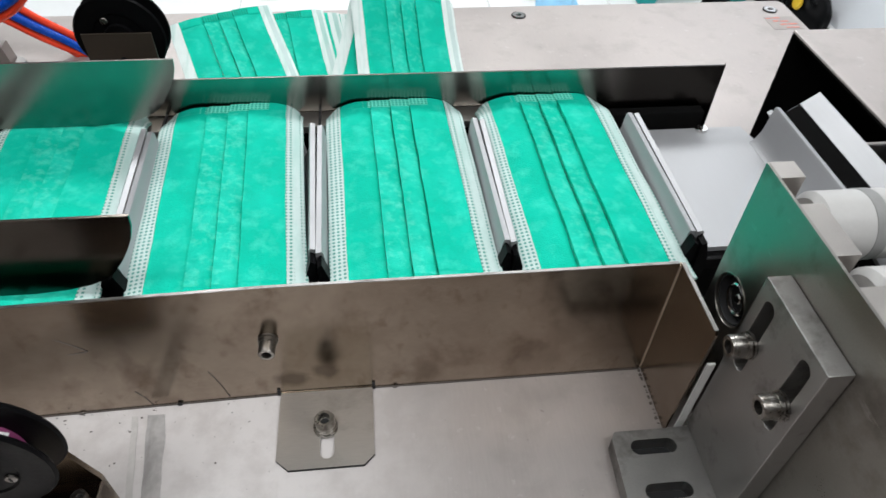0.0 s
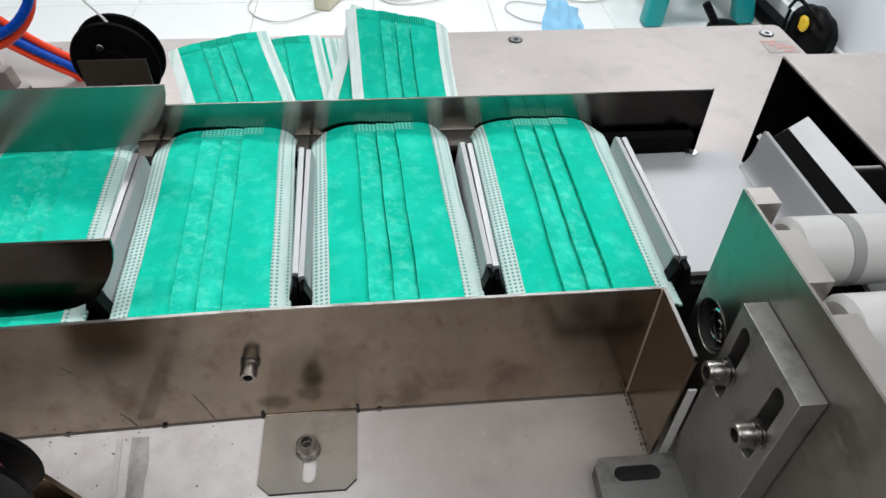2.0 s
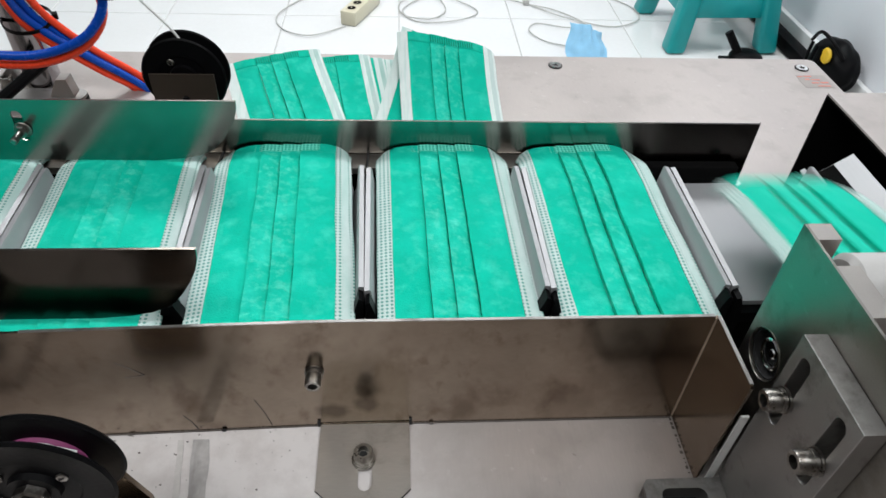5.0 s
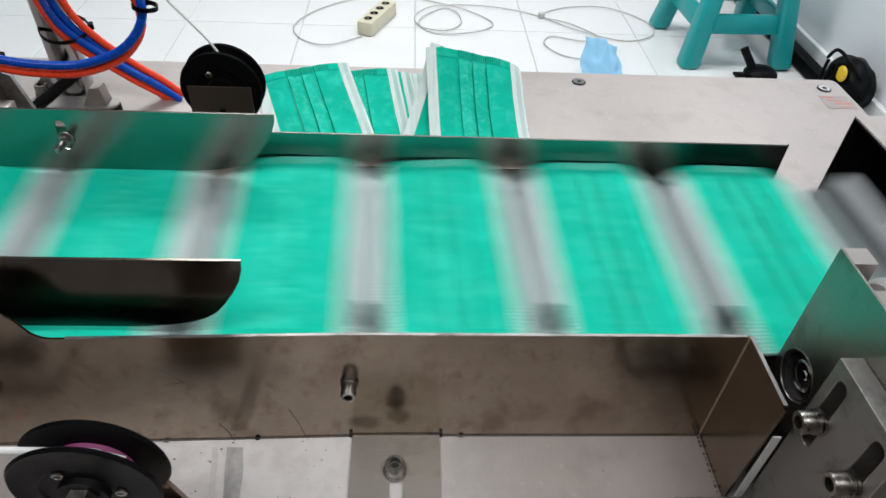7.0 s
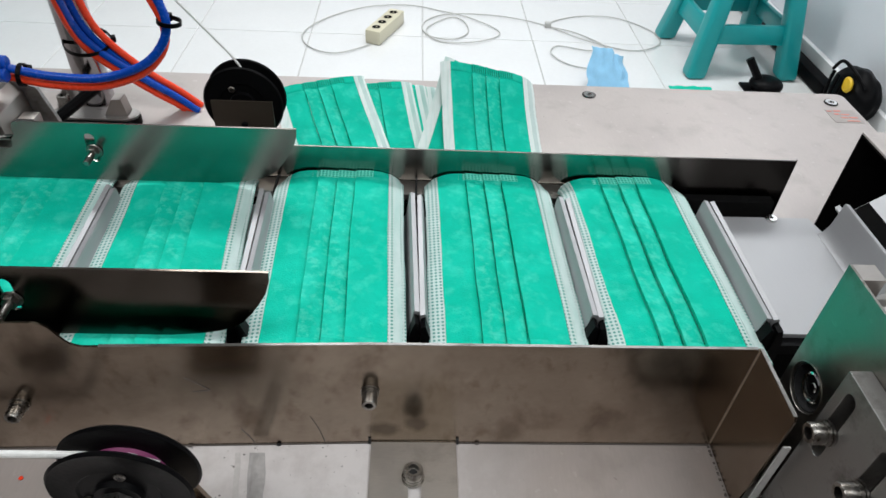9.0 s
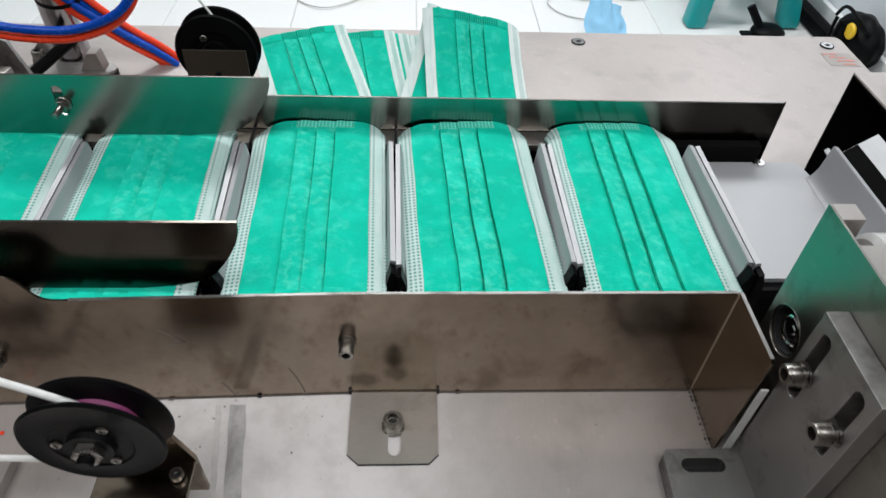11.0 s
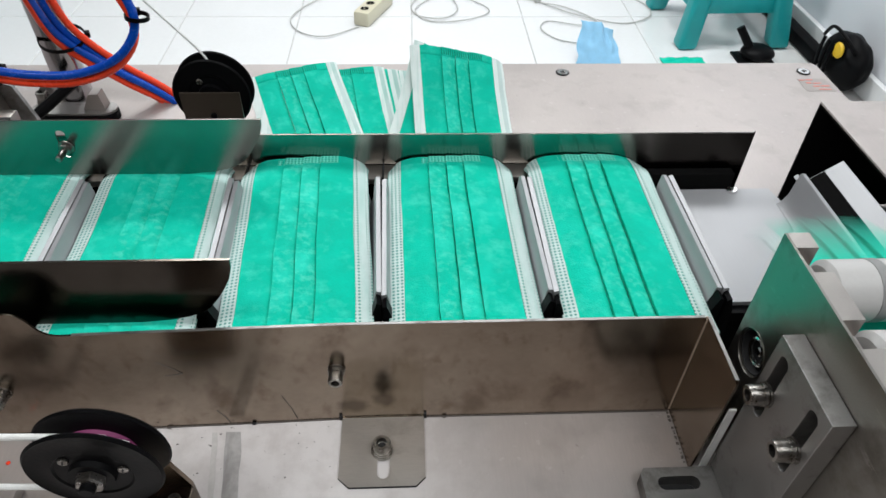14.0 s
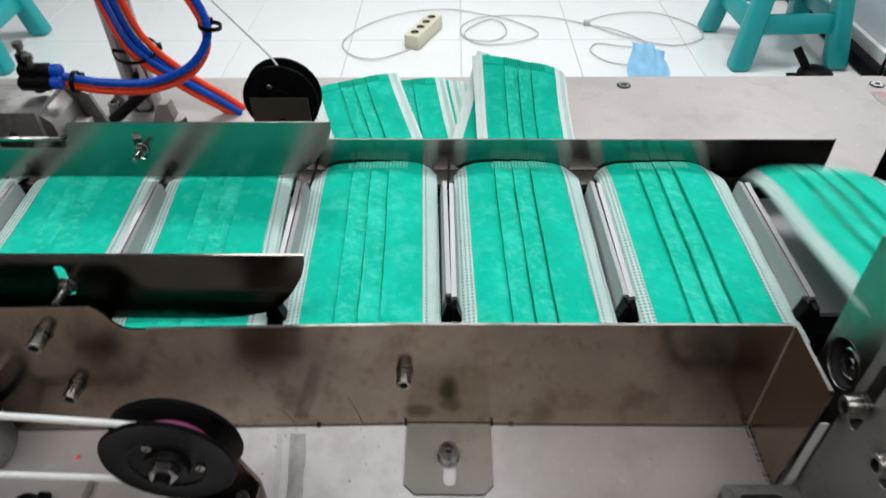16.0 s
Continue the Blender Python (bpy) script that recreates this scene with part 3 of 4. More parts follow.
    for x, z in ((-0.0260, 0.0545), (-0.2296, 0.0925), (-0.2273, 0.0460)):
        cap_screw(g, (x, guide_y(x) - 0.0012, z), "y", 0.0045, 0.0095, True, True)
    return g


near_guide()


def far_guide():
    y, top, end = 0.1855, 0.1052, 0.2945
    g = thing("far_guide", (0, y, 0), "thin stainless steel back guide behind the row of masks", "guide rail")
    out = [(-0.60, 0.002), (end, 0.002), (end, top - 0.0035)] + arc(end - 0.0040, top - 0.0035, 0.0040, 0, 90, 4) + [(-0.60, top)]
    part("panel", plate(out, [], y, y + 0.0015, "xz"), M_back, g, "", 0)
    part("ledge", box(-0.60, 0.140, y - 0.0190, y - 0.0005, 0.0690, 0.0750, 0.0008), M_steel, g, "dull grey steel ledge")
    for k in range(3):
        x = -0.2135 + 0.1065 * k
        part("ledge_joint", box(x - 0.0008, x + 0.0008, y - 0.0205, y - 0.0004, 0.0680, 0.0768), M_hole, g, "dark joint in the ledge")
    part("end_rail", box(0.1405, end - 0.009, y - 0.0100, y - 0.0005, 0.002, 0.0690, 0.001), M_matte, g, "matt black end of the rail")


far_guide()


def upper_guide(name, label, y, top, low, tip, step_x, bolt_x, steel):
    """A hold-down plate over the masks with a rounded lower tip, a slot and its clamp bolt."""
    g = thing(name, (step_x, y, top), label, "guide plate")
    if step_x > -0.5:
        left = [(-0.62, low + 0.002), (-0.62, top - 0.016), (step_x - 0.004, top - 0.015), (step_x, top - 0.011), (step_x, top - 0.005), (step_x + 0.002, top - 0.001), (step_x + 0.006, top)]
    else:
        left = [(-0.62, low), (-0.62, top)]
    h = (top - low) / 0.0507
    curve = [(tip - dx, top - dz * h) for dx, dz in ((0.0, 0.0), (0.0006, 0.0070), (0.0030, 0.0150), (0.0070, 0.0230), (0.0120, 0.0310), (0.0180, 0.0387), (0.0240, 0.0430), (0.0310, 0.0462), (0.0430, 0.0490), (0.0600, 0.0507))]
    holes = [slot(bolt_x, top - 0.031, top - 0.008, 0.0034)]
    if step_x > -0.5:
        holes.append(slot(top - 0.0165, step_x - 0.060, step_x - 0.003, 0.0052, False))
    out = left + curve
    part("plate", plate(out, holes, y, y + 0.0015, "xz"), steel, g, "", 0.3)
    bz = top - 0.022
    b = part("clamp_bolt", rod(0.0022, -0.016, 0.004, (bolt_x + 0.001, y, bz), "y"), M_bolt, g)
    part("nut", lathe([(0, -0.0048), (0.0042, -0.0048), (0.0042, -0.0012), (0, -0.0012)], (bolt_x + 0.001, y, bz), "y", 6), M_bolt, b)
    part("washer", rod(0.0056, -0.0012, -0.0002, (bolt_x + 0.001, y, bz), "y"), M_bolt, b)
    part("bracket", box(step_x - 0.20 if step_x > -0.5 else -0.50, -0.34, y + 0.0016, y + 0.012, top - 0.05, top - 0.02), M_steel, g)


upper_guide("upper_far_guide", "stainless hold-down plate over the far ends of the masks", 0.160, 0.1328, 0.0860, -0.0845, -0.2776, -0.2275, M_clean)
upper_guide("upper_near_guide", "dark reflecting stainless hold-down plate over the near ends of the masks", 0.0122, 0.1363, 0.0868, -0.0777, -0.60, -0.2158, M_dark_mirror)


def end_plate():
    """The thick upright plate that carries the feed rollers."""
    p = thing("roller_side_plate", (0.22, -0.1, 0), "thick steel side plate with notches that carries the feed rollers", "machine plate")
    top, by, bz = 0.1614, -0.0190, 0.0860
    hole = [(by + u, bz + v) for u, v in arc(0, 0, 0.0142, 0, 350, 35)]
    part("face_plate", plate([(0.0, 0.0), (0.0, top), (-0.22, top), (-0.22, 0.0)], [hole], 0.2170, 0.2184, "yz"), M_side, p, "", 0)
    out = [(0.000, 0.0), (0.000, top), (-0.0116, top), (-0.0116, top - 0.0125), (-0.0283, top - 0.0125), (-0.0283, top - 0.001), (-0.0597, top - 0.001), (-0.0597, top - 0.0125), (-0.0765, top - 0.0125), (-0.0765, top - 0.001), (-0.22, top - 0.001), (-0.22, 0.0)]
    part("notched_block", plate(out, [hole], 0.2185, 0.2302, "yz"), M_steel, p, "", 0)
    at = (0.2170, by, bz)
    b = part("bearing", lathe([(0.0141, 0.011), (0.0141, 0.0015), (0.0130, 0.0012), (0.0126, 0.006), (0.0096, 0.007), (0.0092, 0.0105), (0, 0.0105)], at, "x", 40), M_hole, p, "black ball bearing set in a bore")
    part("bore_rim", lathe([(0.0142, 0.0002), (0.0146, -0.0004), (0.0150, -0.0002), (0.0150, 0.0), (0.0142, 0.0002)], at, "x", 40), M_side, b, "worn bright edge of the bore")
    part("inner_ring", lathe([(0.0090, 0.0085), (0.0090, 0.0032), (0.0080, 0.0026), (0.0072, 0.0032), (0.0070, 0.0085)], at, "x", 40), M_bright, b, "polished inner ring")
    part("shaft_end", lathe([(0, 0.0040), (0.0022, 0.0040), (0.0028, 0.0046), (0.0028, 0.009), (0, 0.009)], at, "x", 24), M_bright, b)
    part("dust_seal", lathe([(0.0069, 0.0075), (0.0068, 0.0050), (0.0029, 0.0058), (0.0029, 0.0075)], at, "x", 32), M_black, b)


end_plate()


def slotted_bracket():
    b = thing("adjusting_bracket", (0.20, -0.075, 0), "worn grey steel angle bracket with long slots and two screws", "bracket")
    up = [(-0.0472, 0.0120), (-0.0472, 0.1358), (-0.1000, 0.1362), (-0.1010, 0.0120)]
    up = bevel(plate(up, [slot(-0.0575, 0.082, 0.1288, 0.0042), slot(-0.0892, 0.082, 0.1295, 0.0042)], 0.2054, 0.2168, "yz"), 0.0004)
    part("upright", up, M_block, b, "", 0)
    foot = [(0.1625, -0.0490), (0.2168, -0.0490), (0.2168, -0.1500), (0.1560, -0.1500), (0.1600, -0.0530)]
    f = part("foot", plate(foot, [slot(-0.0595, 0.1690, 0.1950, 0.0044, False), slot(-0.0850, 0.1690, 0.1950, 0.0044, False), slot(-0.115, 0.1690, 0.1950, 0.0044, False)], 0.0003, 0.0117, "xy"), M_block, b, "", 0)
    # Dark sheet under the foot stands in for shade in its slots.
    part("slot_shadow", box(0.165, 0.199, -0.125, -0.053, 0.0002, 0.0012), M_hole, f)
    for y in (-0.0583, -0.0905):
        cap_screw(b, (0.2040, y, 0.1008), "x", 0.0056, 0.0092, True, True)


slotted_bracket()


def gap_strip():
    solid("white_edge_strip", box(0.2003, 0.2046, -0.0462, -0.0450, 0.0005, 0.068), M_cord, "narrow white plastic strip between guide and side plate", "strip")


gap_strip()


def feed_rollers():
    for y, z in ((-0.0230, 0.1410), (-0.0711, 0.1410)):
        r = thing("feed_roller", (0.29, y, z), "white plastic feed roller with grey rubber bands", "roller", "feed rollers")
        part("drum", rod(0.0165, 0.2320, 0.375, (0, y, z), "x", 0.003, 48), M_white_roll, r)
        part("rubber_band", lathe([(0.0165, 0.2558), (0.0168, 0.2561), (0.0168, 0.2617), (0.0165, 0.2620)], (0, y, z), "x", 48), M_grey, r)
        part("shaft", rod(0.0050, 0.2190, 0.380, (0, y, z), "x"), M_bolt, r)
    t = thing("feed_table", (0.27, -0.15, 0), "steel feed table holding a stack of masks", "table")
    part("top", box(0.242, 0.345, -0.26, -0.050, 0.056, 0.062, 0.001), M_steel, t)
    for x in (0.248, 0.339):
        for y in (-0.25, -0.06):
            part("leg", box(x - 0.005, x + 0.005, y - 0.005, y + 0.005, 0, 0.056), M_steel, t)


feed_rollers()


def hood():
    h = thing("sprocket_hood", (0.5, 0.05, 0), "stainless steel hood, its inner shade painted black, over the conveyor's end", "hood")
    z = 0.1113
    part("top", box(0.3588, 0.80, -0.16, 0.2175, z - 0.0018, z, 0.0004), M_deck, h, "", 0)
    # The unlit inside of the hood is put in as black surfaces.
    part("far_side", box(0.3590, 0.80, 0.2160, 0.2174, 0.002, z - 0.0019), M_matte, h, "inner side, black in place of shade", 0)
    part("near_side", box(0.385, 0.80, -0.16, -0.158, 0.002, z - 0.0019), M_steel, h, "", 0)
    part("inner_lining", box(0.3594, 0.798, -0.157, 0.2158, z - 0.0040, z - 0.0020), M_matte, h, "inner sheet, black in place of shade", 0)
    part("end_wall", box(0.62, 0.63, -0.157, 0.2158, 0.002, z - 0.0042), M_matte, h, "inner end, black in place of shade", 0)


hood()


def chain_bed():
    c = thing("conveyor_bed", (0, 0.1, 0), "black chain bed that carries the mask trays", "conveyor")
    part("near_rail", box(-0.62, 0.330, 0.036, 0.050, -0.02, 0.050), M_matte, c)
    part("far_rail", box(-0.62, 0.330, 0.150, 0.166, -0.02, 0.050), M_matte, c)
    part("web", box(-0.62, 0.330, 0.050, 0.150, -0.02, 0.020), M_matte, c)


chain_bed()

# ---- the conveyor: trays and masks ----
PITCH, SLOT_E, TRAY_Z, WRAP = 0.1075, 0.2692, 0.0612, 0.0514
STARTS = (1.477, 3.302, 5.122, 6.942, 8.742, 10.562, 12.377, 14.207, 16.012)
INDEX = 0.21


def advanced(t):
    """By how many pitches the chain has moved at t."""
    n = 0.0
    for s in STARTS:
        u = min(1.0, max(0.0, (t - s) / INDEX))
        n += math.sin(u * math.pi / 2) ** 2
    return n


def skew(u):
    """Degrees by which a tray stands askew on the slack chain, more the farther it has travelled."""
    return min(2.2, max(0.3, 1.2 + 0.7 * (-2.0 - u)))


def on_chain(u):
    """The pose of a tray u pitches past the loading slot: flat run, then round the sprocket, then back below."""
    flat = 0.46
    if u <= flat:
        return pose(SLOT_E + u * PITCH, 0.1, DECK + TRAY_Z, 0, 0, skew(u))
    a = (u - flat) * 1.617
    x0, a1 = SLOT_E + flat * PITCH, min(a, math.pi)
    x, z = x0 + WRAP * math.sin(a1), TRAY_Z - WRAP * (1 - math.cos(a1))
    return pose(x - (a - a1) * WRAP, 0.1, DECK + z, 0, math.degrees(a1), 0) @ pose(0, 0, 0, 0, 0, skew(u))


def key_times():
    times = {0.0, 16.0}
    for s in STARTS:
        first = math.floor(s * FPS)
        times |= {k / FPS for k in range(first, first + 8)}
    return sorted(t for t in times if 0 <= t <= 16)


def make_tray():
    """Origin: the middle of the tray's upper side, at the conveyor's middle line."""
    tr = thing("mask_tray", (0, 0, -DECK), "aluminium conveyor tray with upright side fins and black end caps", "tray", "conveyor trays")
    z = DECK
    def lift(pts):
        return [(u, v - z) for u, v in pts]
    outline = [(-0.0470, -0.057), (0.0470, -0.057), (0.0470, 0.046), (0.0425, 0.066), (-0.0425, 0.066), (-0.0470, 0.046)]
    part("tray_plate", plate(outline, [], -0.0035 - z, -z, "xy"), M_alu, tr, "", 0.3)
    for s in (-1, 1):
        prof = [(s * 0.0532, -0.003), (s * 0.0532, 0.0292), (s * 0.0502, 0.0298), (s * 0.0493, 0.0285), (s * 0.0472, 0.0100), (s * 0.0440, 0.0030), (s * 0.0410, 0.0004), (s * 0.0410, -0.003)]
        fin = part("side_fin", plate(lift(prof), [], -0.072, 0.046, "xz"), M_alu, tr, "", 0.5)
        cap = [(s * 0.0527, -0.006), (s * 0.0527, 0.0262), (s * 0.0502, 0.0280), (s * 0.0472, 0.018), (s * 0.0458, 0.008), (s * 0.0458, -0.006)]
        # Added black strip that darkens the gap beyond the fin.
        part("black_backing", box(min(s * 0.0533, s * 0.0536), max(s * 0.0533, s * 0.0536), -0.0715, 0.0455, 0.0 - z, 0.0150 - z), M_matte, fin, "matt black strip in place of the dark gap between trays")
        part("end_cap", plate(lift(cap), [], -0.0800, -0.0722, "xz"), M_black, fin, "black plastic end cap")
    part("chain_link", box(-0.0360, 0.0360, -0.055, 0.046, -0.012 - z, -0.0037 - z), M_matte, tr, "black chain link plate")
    part("front_lip", box(-0.0430, 0.0430, -0.064, -0.0575, -0.012 - z, -0.0036 - z), M_black, tr, "black lip")
    part("screw", lathe([(0.0016, 0.0022), (0.0040, 0.0022), (0.0046, 0.0010), (0.0046, 0.0), (0, 0.0), (0, 0.0009), (0.0016, 0.0009)], (0.0110, 0.0635, -z), "z", 20), M_bright, tr, "bright screw")
    return tr


FOLDS = (-0.0160, -0.0020, 0.0115)
FAR_END = 0.0756


def mask_height(x, y, seed):
    """The upper side of a folded mask lying in its tray, over its own origin: its far end is arched, with drooping corners."""
    e = abs(x) / 0.0475
    v = max(0.0, (y - 0.047) / 0.0285)
    if seed > 20:
        v *= 0.7 if seed in (25, 26) and x > 0 else 0.25
    h = 0.0160 + 0.0045 * max(0.0, (y + 0.09) / 0.16) + 0.0030 * (1 - e ** 4) - (0.0120 * e ** 6 + 0.0015) * v ** 2
    h += 0.0011 * noise.noise(Vector((x * 26 + seed * 7, y * 14, seed * 1.7))) + 0.0005 * noise.noise(Vector((x * 70 + seed * 3, y * 45, seed)))
    flat = 1.0 - 0.8 * min(1.0, max(0.0, (y - 0.057) / 0.010))
    for a, b in zip(FOLDS, FOLDS[1:] + (0.036,)):
        if x >= a:
            h += (0.0002 + 0.0016 * flat) * max(0.0, 1 - (x - a) / (b - a)) if x < b else 0.0
        elif x > a - 0.0055:
            h -= 0.0015 * flat * (x - a + 0.0055) / 0.0055
    return h


def mask_columns(a, b, n):
    xs = set(steps(a, b, n))
    for f in FOLDS:
        if a < f < b:
            xs |= {f - 0.0055, f - 0.0022, f - 0.0004, f + 0.0001, f + 0.0014}
    return sorted(xs)


def mask_parts(root, place, seed, lower=DECK, hem=M_white_dots, welded=M_green_dots):
    """The pleated body, its welded ends and its two white hems; place(x, y, h) bends the flat mask."""
    def f(lift):
        def at(x, y):
            sway = 0.0009 * noise.noise(Vector((x * 9, y * 22, seed * 2.3))) + 0.0003 * noise.noise(Vector((x * 30, y * 90, seed)))
            return Vector(place(x + sway, y, mask_height(x, y, seed) + lift)) - Vector((0, 0, lower))
        return at
    weld = FAR_END - 0.0095
    rows = steps(-0.0920, weld, 20)
    for x0, x1, mat in zip((-0.0378, *FOLDS), (*[a - 0.0001 for a in FOLDS], 0.0368), (M_green, M_green_dust, M_green_dust, M_green)):
        part("pleat", sheet(f(0), mask_columns(x0, x1, 8), rows, 0.0030), mat, root, "", 1.2)
    part("near_end", sheet(f(0), mask_columns(-0.0378, 0.0368, 24), steps(-0.1060, -0.0920, 4), 0.0011), M_green, root, "", 1.2)
    dots = "welded patch with rows of small dots"
    for x0, x1, mat, label in ((-0.0378, -0.0165, M_green, ""), (-0.0164, -0.0021, welded, dots), (-0.0020, 0.0114, welded, dots), (0.0115, 0.0246, welded, dots), (0.0247, 0.0368, M_green, "")):
        part("welded_end", sheet(f(0), mask_columns(x0, x1, 10), steps(weld, FAR_END, 4), 0.0011), mat, root, label, 1.2)
    if welded is M_green:
        for x in steps(-0.0160, 0.0242, 18):
            part("weld_tooth", sheet(f(0.0004), [x, x + 0.0010], steps(FAR_END - 0.0078, FAR_END - 0.0012, 3), 0.0006), M_green_comb, root, "dark pressed weld mark", 0)
    for x0, x1 in ((-0.0475, -0.0376), (0.0364, 0.0412)):
        part("white_hem", sheet(f(0.0006), steps(x0, x1, 6), steps(-0.1066, FAR_END - 0.0003, 24), 0.0014), hem, root, "white hem with dotted weld lines", 1.2)
    part("nose_strip", sheet(f(0.0009), steps(0.0408, 0.0452, 4), steps(-0.1060, FAR_END - 0.0006, 22), 0.0014), M_strip, root, "smooth translucent white strip over the nose wire", 1.2)
    part("outer_hem", sheet(f(0.0006), steps(0.0450, 0.0476, 3), steps(-0.1066, FAR_END - 0.0003, 24), 0.0014), hem, root, "", 1.2)
    return root


def make_mask(seed):
    m = thing("face_mask", (0, 0, -DECK), "flat green pleated disposable face mask with white dotted hems", "face mask", "masks on the conveyor")
    return mask_parts(m, lambda x, y, h: (x, y, h), seed)


# ---- loose masks behind the back guide ----
def leaning_mask(at, turn, rise, bend, seed, lean=0.0, label="green pleated face mask leaning up behind the back guide"):
    """A mask whose near end rests on the deck and whose far end curls up."""
    m = thing("loose_face_mask", (at[0], at[1], at[2]), label, "face mask", "loose masks behind the guide")
    c, s = math.cos(radians(turn)), math.sin(radians(turn))
    def place(x, y, h):
        v = (y + 0.0995) / 0.175
        a = radians(rise) * (0.35 + 0.65 * v ** bend)
        yy, z = 0.175 * v * math.cos(a * 0.8), 0.175 * v * math.sin(a * 0.8)
        z += (h - 0.017 - 0.0045 * max(0.0, (y + 0.09) / 0.16)) * 0.9 + 0.003 + lean * x * v
        return (at[0] + c * x - s * yy, at[1] + s * x + c * yy, at[2] + z)
    mask_parts(m, place, seed, 0.0, M_frayed, M_green)
    return m


leaning_mask((-0.0435, 0.225, 0.004), 20, 19.0, 1.0, 23, 0.03)
leaning_mask((-0.0205, 0.228, 0.0), 11, 17.6, 1.0, 24, 0.02, "green face mask lying half under its neighbours behind the guide")
leaning_mask((-0.0120, 0.230, 0.0), 9, 15.8, 1.0, 27, 0.02, "green face mask covered but for its frayed white hem")
leaning_mask((-0.0030, 0.232, 0.0), 8, 14.2, 1.0, 28, 0.02, "green face mask lying lowest behind the guide")
leaning_mask((0.024, 0.214, 0.002), -17, 25.6, 1.0, 25, -0.44, "green face mask between two others, its white hem outward")
leaning_mask((0.0785, 0.214, 0.007), 3.5, 28.4, 1.0, 26, -0.20, "green pleated face mask raised highest of the loose pile")


# ---- spools, cords, hoses, fittings ----
def flange_spool(name, label, at, r, gap, mats):
    """Two black flanges on a hub, the axis along y; the nut faces the near side. Origin on the axis."""
    s = thing(name, (0, 0, -DECK), label, "spool")
    z = -DECK
    rim = r * 0.94
    near = lathe([(0, -gap / 2), (r - 0.001, -gap / 2), (r, -gap / 2 - 0.0012), (r - 0.0012, -gap / 2 - 0.0026), (rim, -gap / 2 - 0.0022), (r * 0.58, -gap / 2 - 0.0030), (r * 0.55, -gap / 2 - 0.0022), (r * 0.34, -gap / 2 - 0.0022), (r * 0.32, -gap / 2 - 0.0050), (0, -gap / 2 - 0.0050)], (0, 0, z), "y", 56)
    n = part("near_flange", near, M_black, s)
    part("far_flange", lathe([(0, gap / 2), (r - 0.001, gap / 2), (r, gap / 2 + 0.0012), (r - 0.0012, gap / 2 + 0.0026), (0, gap / 2 + 0.0026)], (0, 0, z), "y", 56), M_black, s)
    part("hub", lathe([(0, -gap / 2), (r * 0.54, -gap / 2), (r * 0.46, 0), (r * 0.54, gap / 2), (0, gap / 2)], (0, 0, z), "y", 48), mats, s, "cord groove")
    for k in range(3):
        a = radians(120 * k)
        x, zz = r * 0.47 * math.cos(a), r * 0.47 * math.sin(a)
        w = part("screw", rod(0.0026, -gap / 2 - 0.0036, -gap / 2 - 0.0022, (x, 0, z + zz), "y", 0.0004, 16), M_bolt, n)
        part("screw_slot", box(x - 0.0013, x + 0.0013, -gap / 2 - 0.0039, -gap / 2 - 0.0036, z + zz - 0.0004, z + zz + 0.0004), M_hole, w)
    return s, n


NEAR_SPOOL = (-0.1344, -0.0760, 0.0860)
SPOOL, _flange = flange_spool("cord_spool", "black twin-flange guide spool for white elastic cord, pink inside", NEAR_SPOOL, 0.0330, 0.0105, M_pink)
part("nut", lathe([(0, -0.0150), (0.0062, -0.0150), (0.0072, -0.0140), (0.0072, -0.0105), (0, -0.0105)], (0, 0, -DECK), "y", 6), M_bolt, SPOOL)
part("axle_end", rod(0.0038, -0.0185, -0.0140, (0, 0, -DECK), "y"), M_black, SPOOL)


def spool_stand():
    s = thing("spool_stand", (-0.125, -0.06, 0), "folded stainless stand that carries the cord spool", "stand")
    x, y, z = NEAR_SPOOL
    part("axle", rod(0.0042, -0.004, 0.012, (x, y + 0.006, z), "y"), M_bolt, s)
    out = [(x - 0.016, 0.0), (x - 0.010, z + 0.002), (x + 0.008, z + 0.004), (x + 0.018, z - 0.010), (x + 0.031, 0.0355), (x + 0.031, 0.0)]
    part("upright", plate(out, [], y + 0.0115, y + 0.0140, "xz"), M_guide, s, "", 0)
    part("shelf", box(x - 0.018, x + 0.031, y - 0.012, y + 0.0114, 0.0315, 0.0340, 0.0004), M_guide, s, "", 0)
    part("front_fold", box(x - 0.018, x + 0.031, y - 0.0145, y - 0.0121, 0.0, 0.0340, 0.0004), M_guide, s, "", 0)
    for dx in (0.024,):
        cap_screw(s, (x + dx, y + 0.002, 0.0353), "z", 0.0035, 0.004, False)


spool_stand()
CORD = thing("cord_upper_run", (0, 0, -DECK), "white elastic cord running onto the spool", "cord")
part("strand", tube([(0.018, 0, -0.006 - DECK), (0.010, 0, -0.0022 - DECK), (0.0, 0, 0.0008 - DECK), (-0.06, 0.0004, 0.0012 - DECK), (-0.14, -0.0006, 0.0020 - DECK), (-0.40, 0, 0.004 - DECK)], 0.0017, 10, 5), M_cord, CORD)
solid("cord_lower_run", tube([(NEAR_SPOOL[0] + 0.006, NEAR_SPOOL[1], NEAR_SPOOL[2] - 0.0285), (NEAR_SPOOL[0] - 0.02, NEAR_SPOOL[1], NEAR_SPOOL[2] - 0.0275), (NEAR_SPOOL[0] - 0.10, NEAR_SPOOL[1] + 0.0005, NEAR_SPOOL[2] - 0.024), (NEAR_SPOOL[0] - 0.40, NEAR_SPOOL[1], NEAR_SPOOL[2] - 0.012)], 0.0017, 10, 5), M_cord, "white elastic cord leaving the spool", "cord")

FAR_SPOOL = (-0.1362, 0.2345, 0.1137)
FSPOOL, _fl = flange_spool("far_cord_spool", "black twin-flange cord spool on a bracket behind the guide", FAR_SPOOL, 0.0308, 0.0115, M_black)
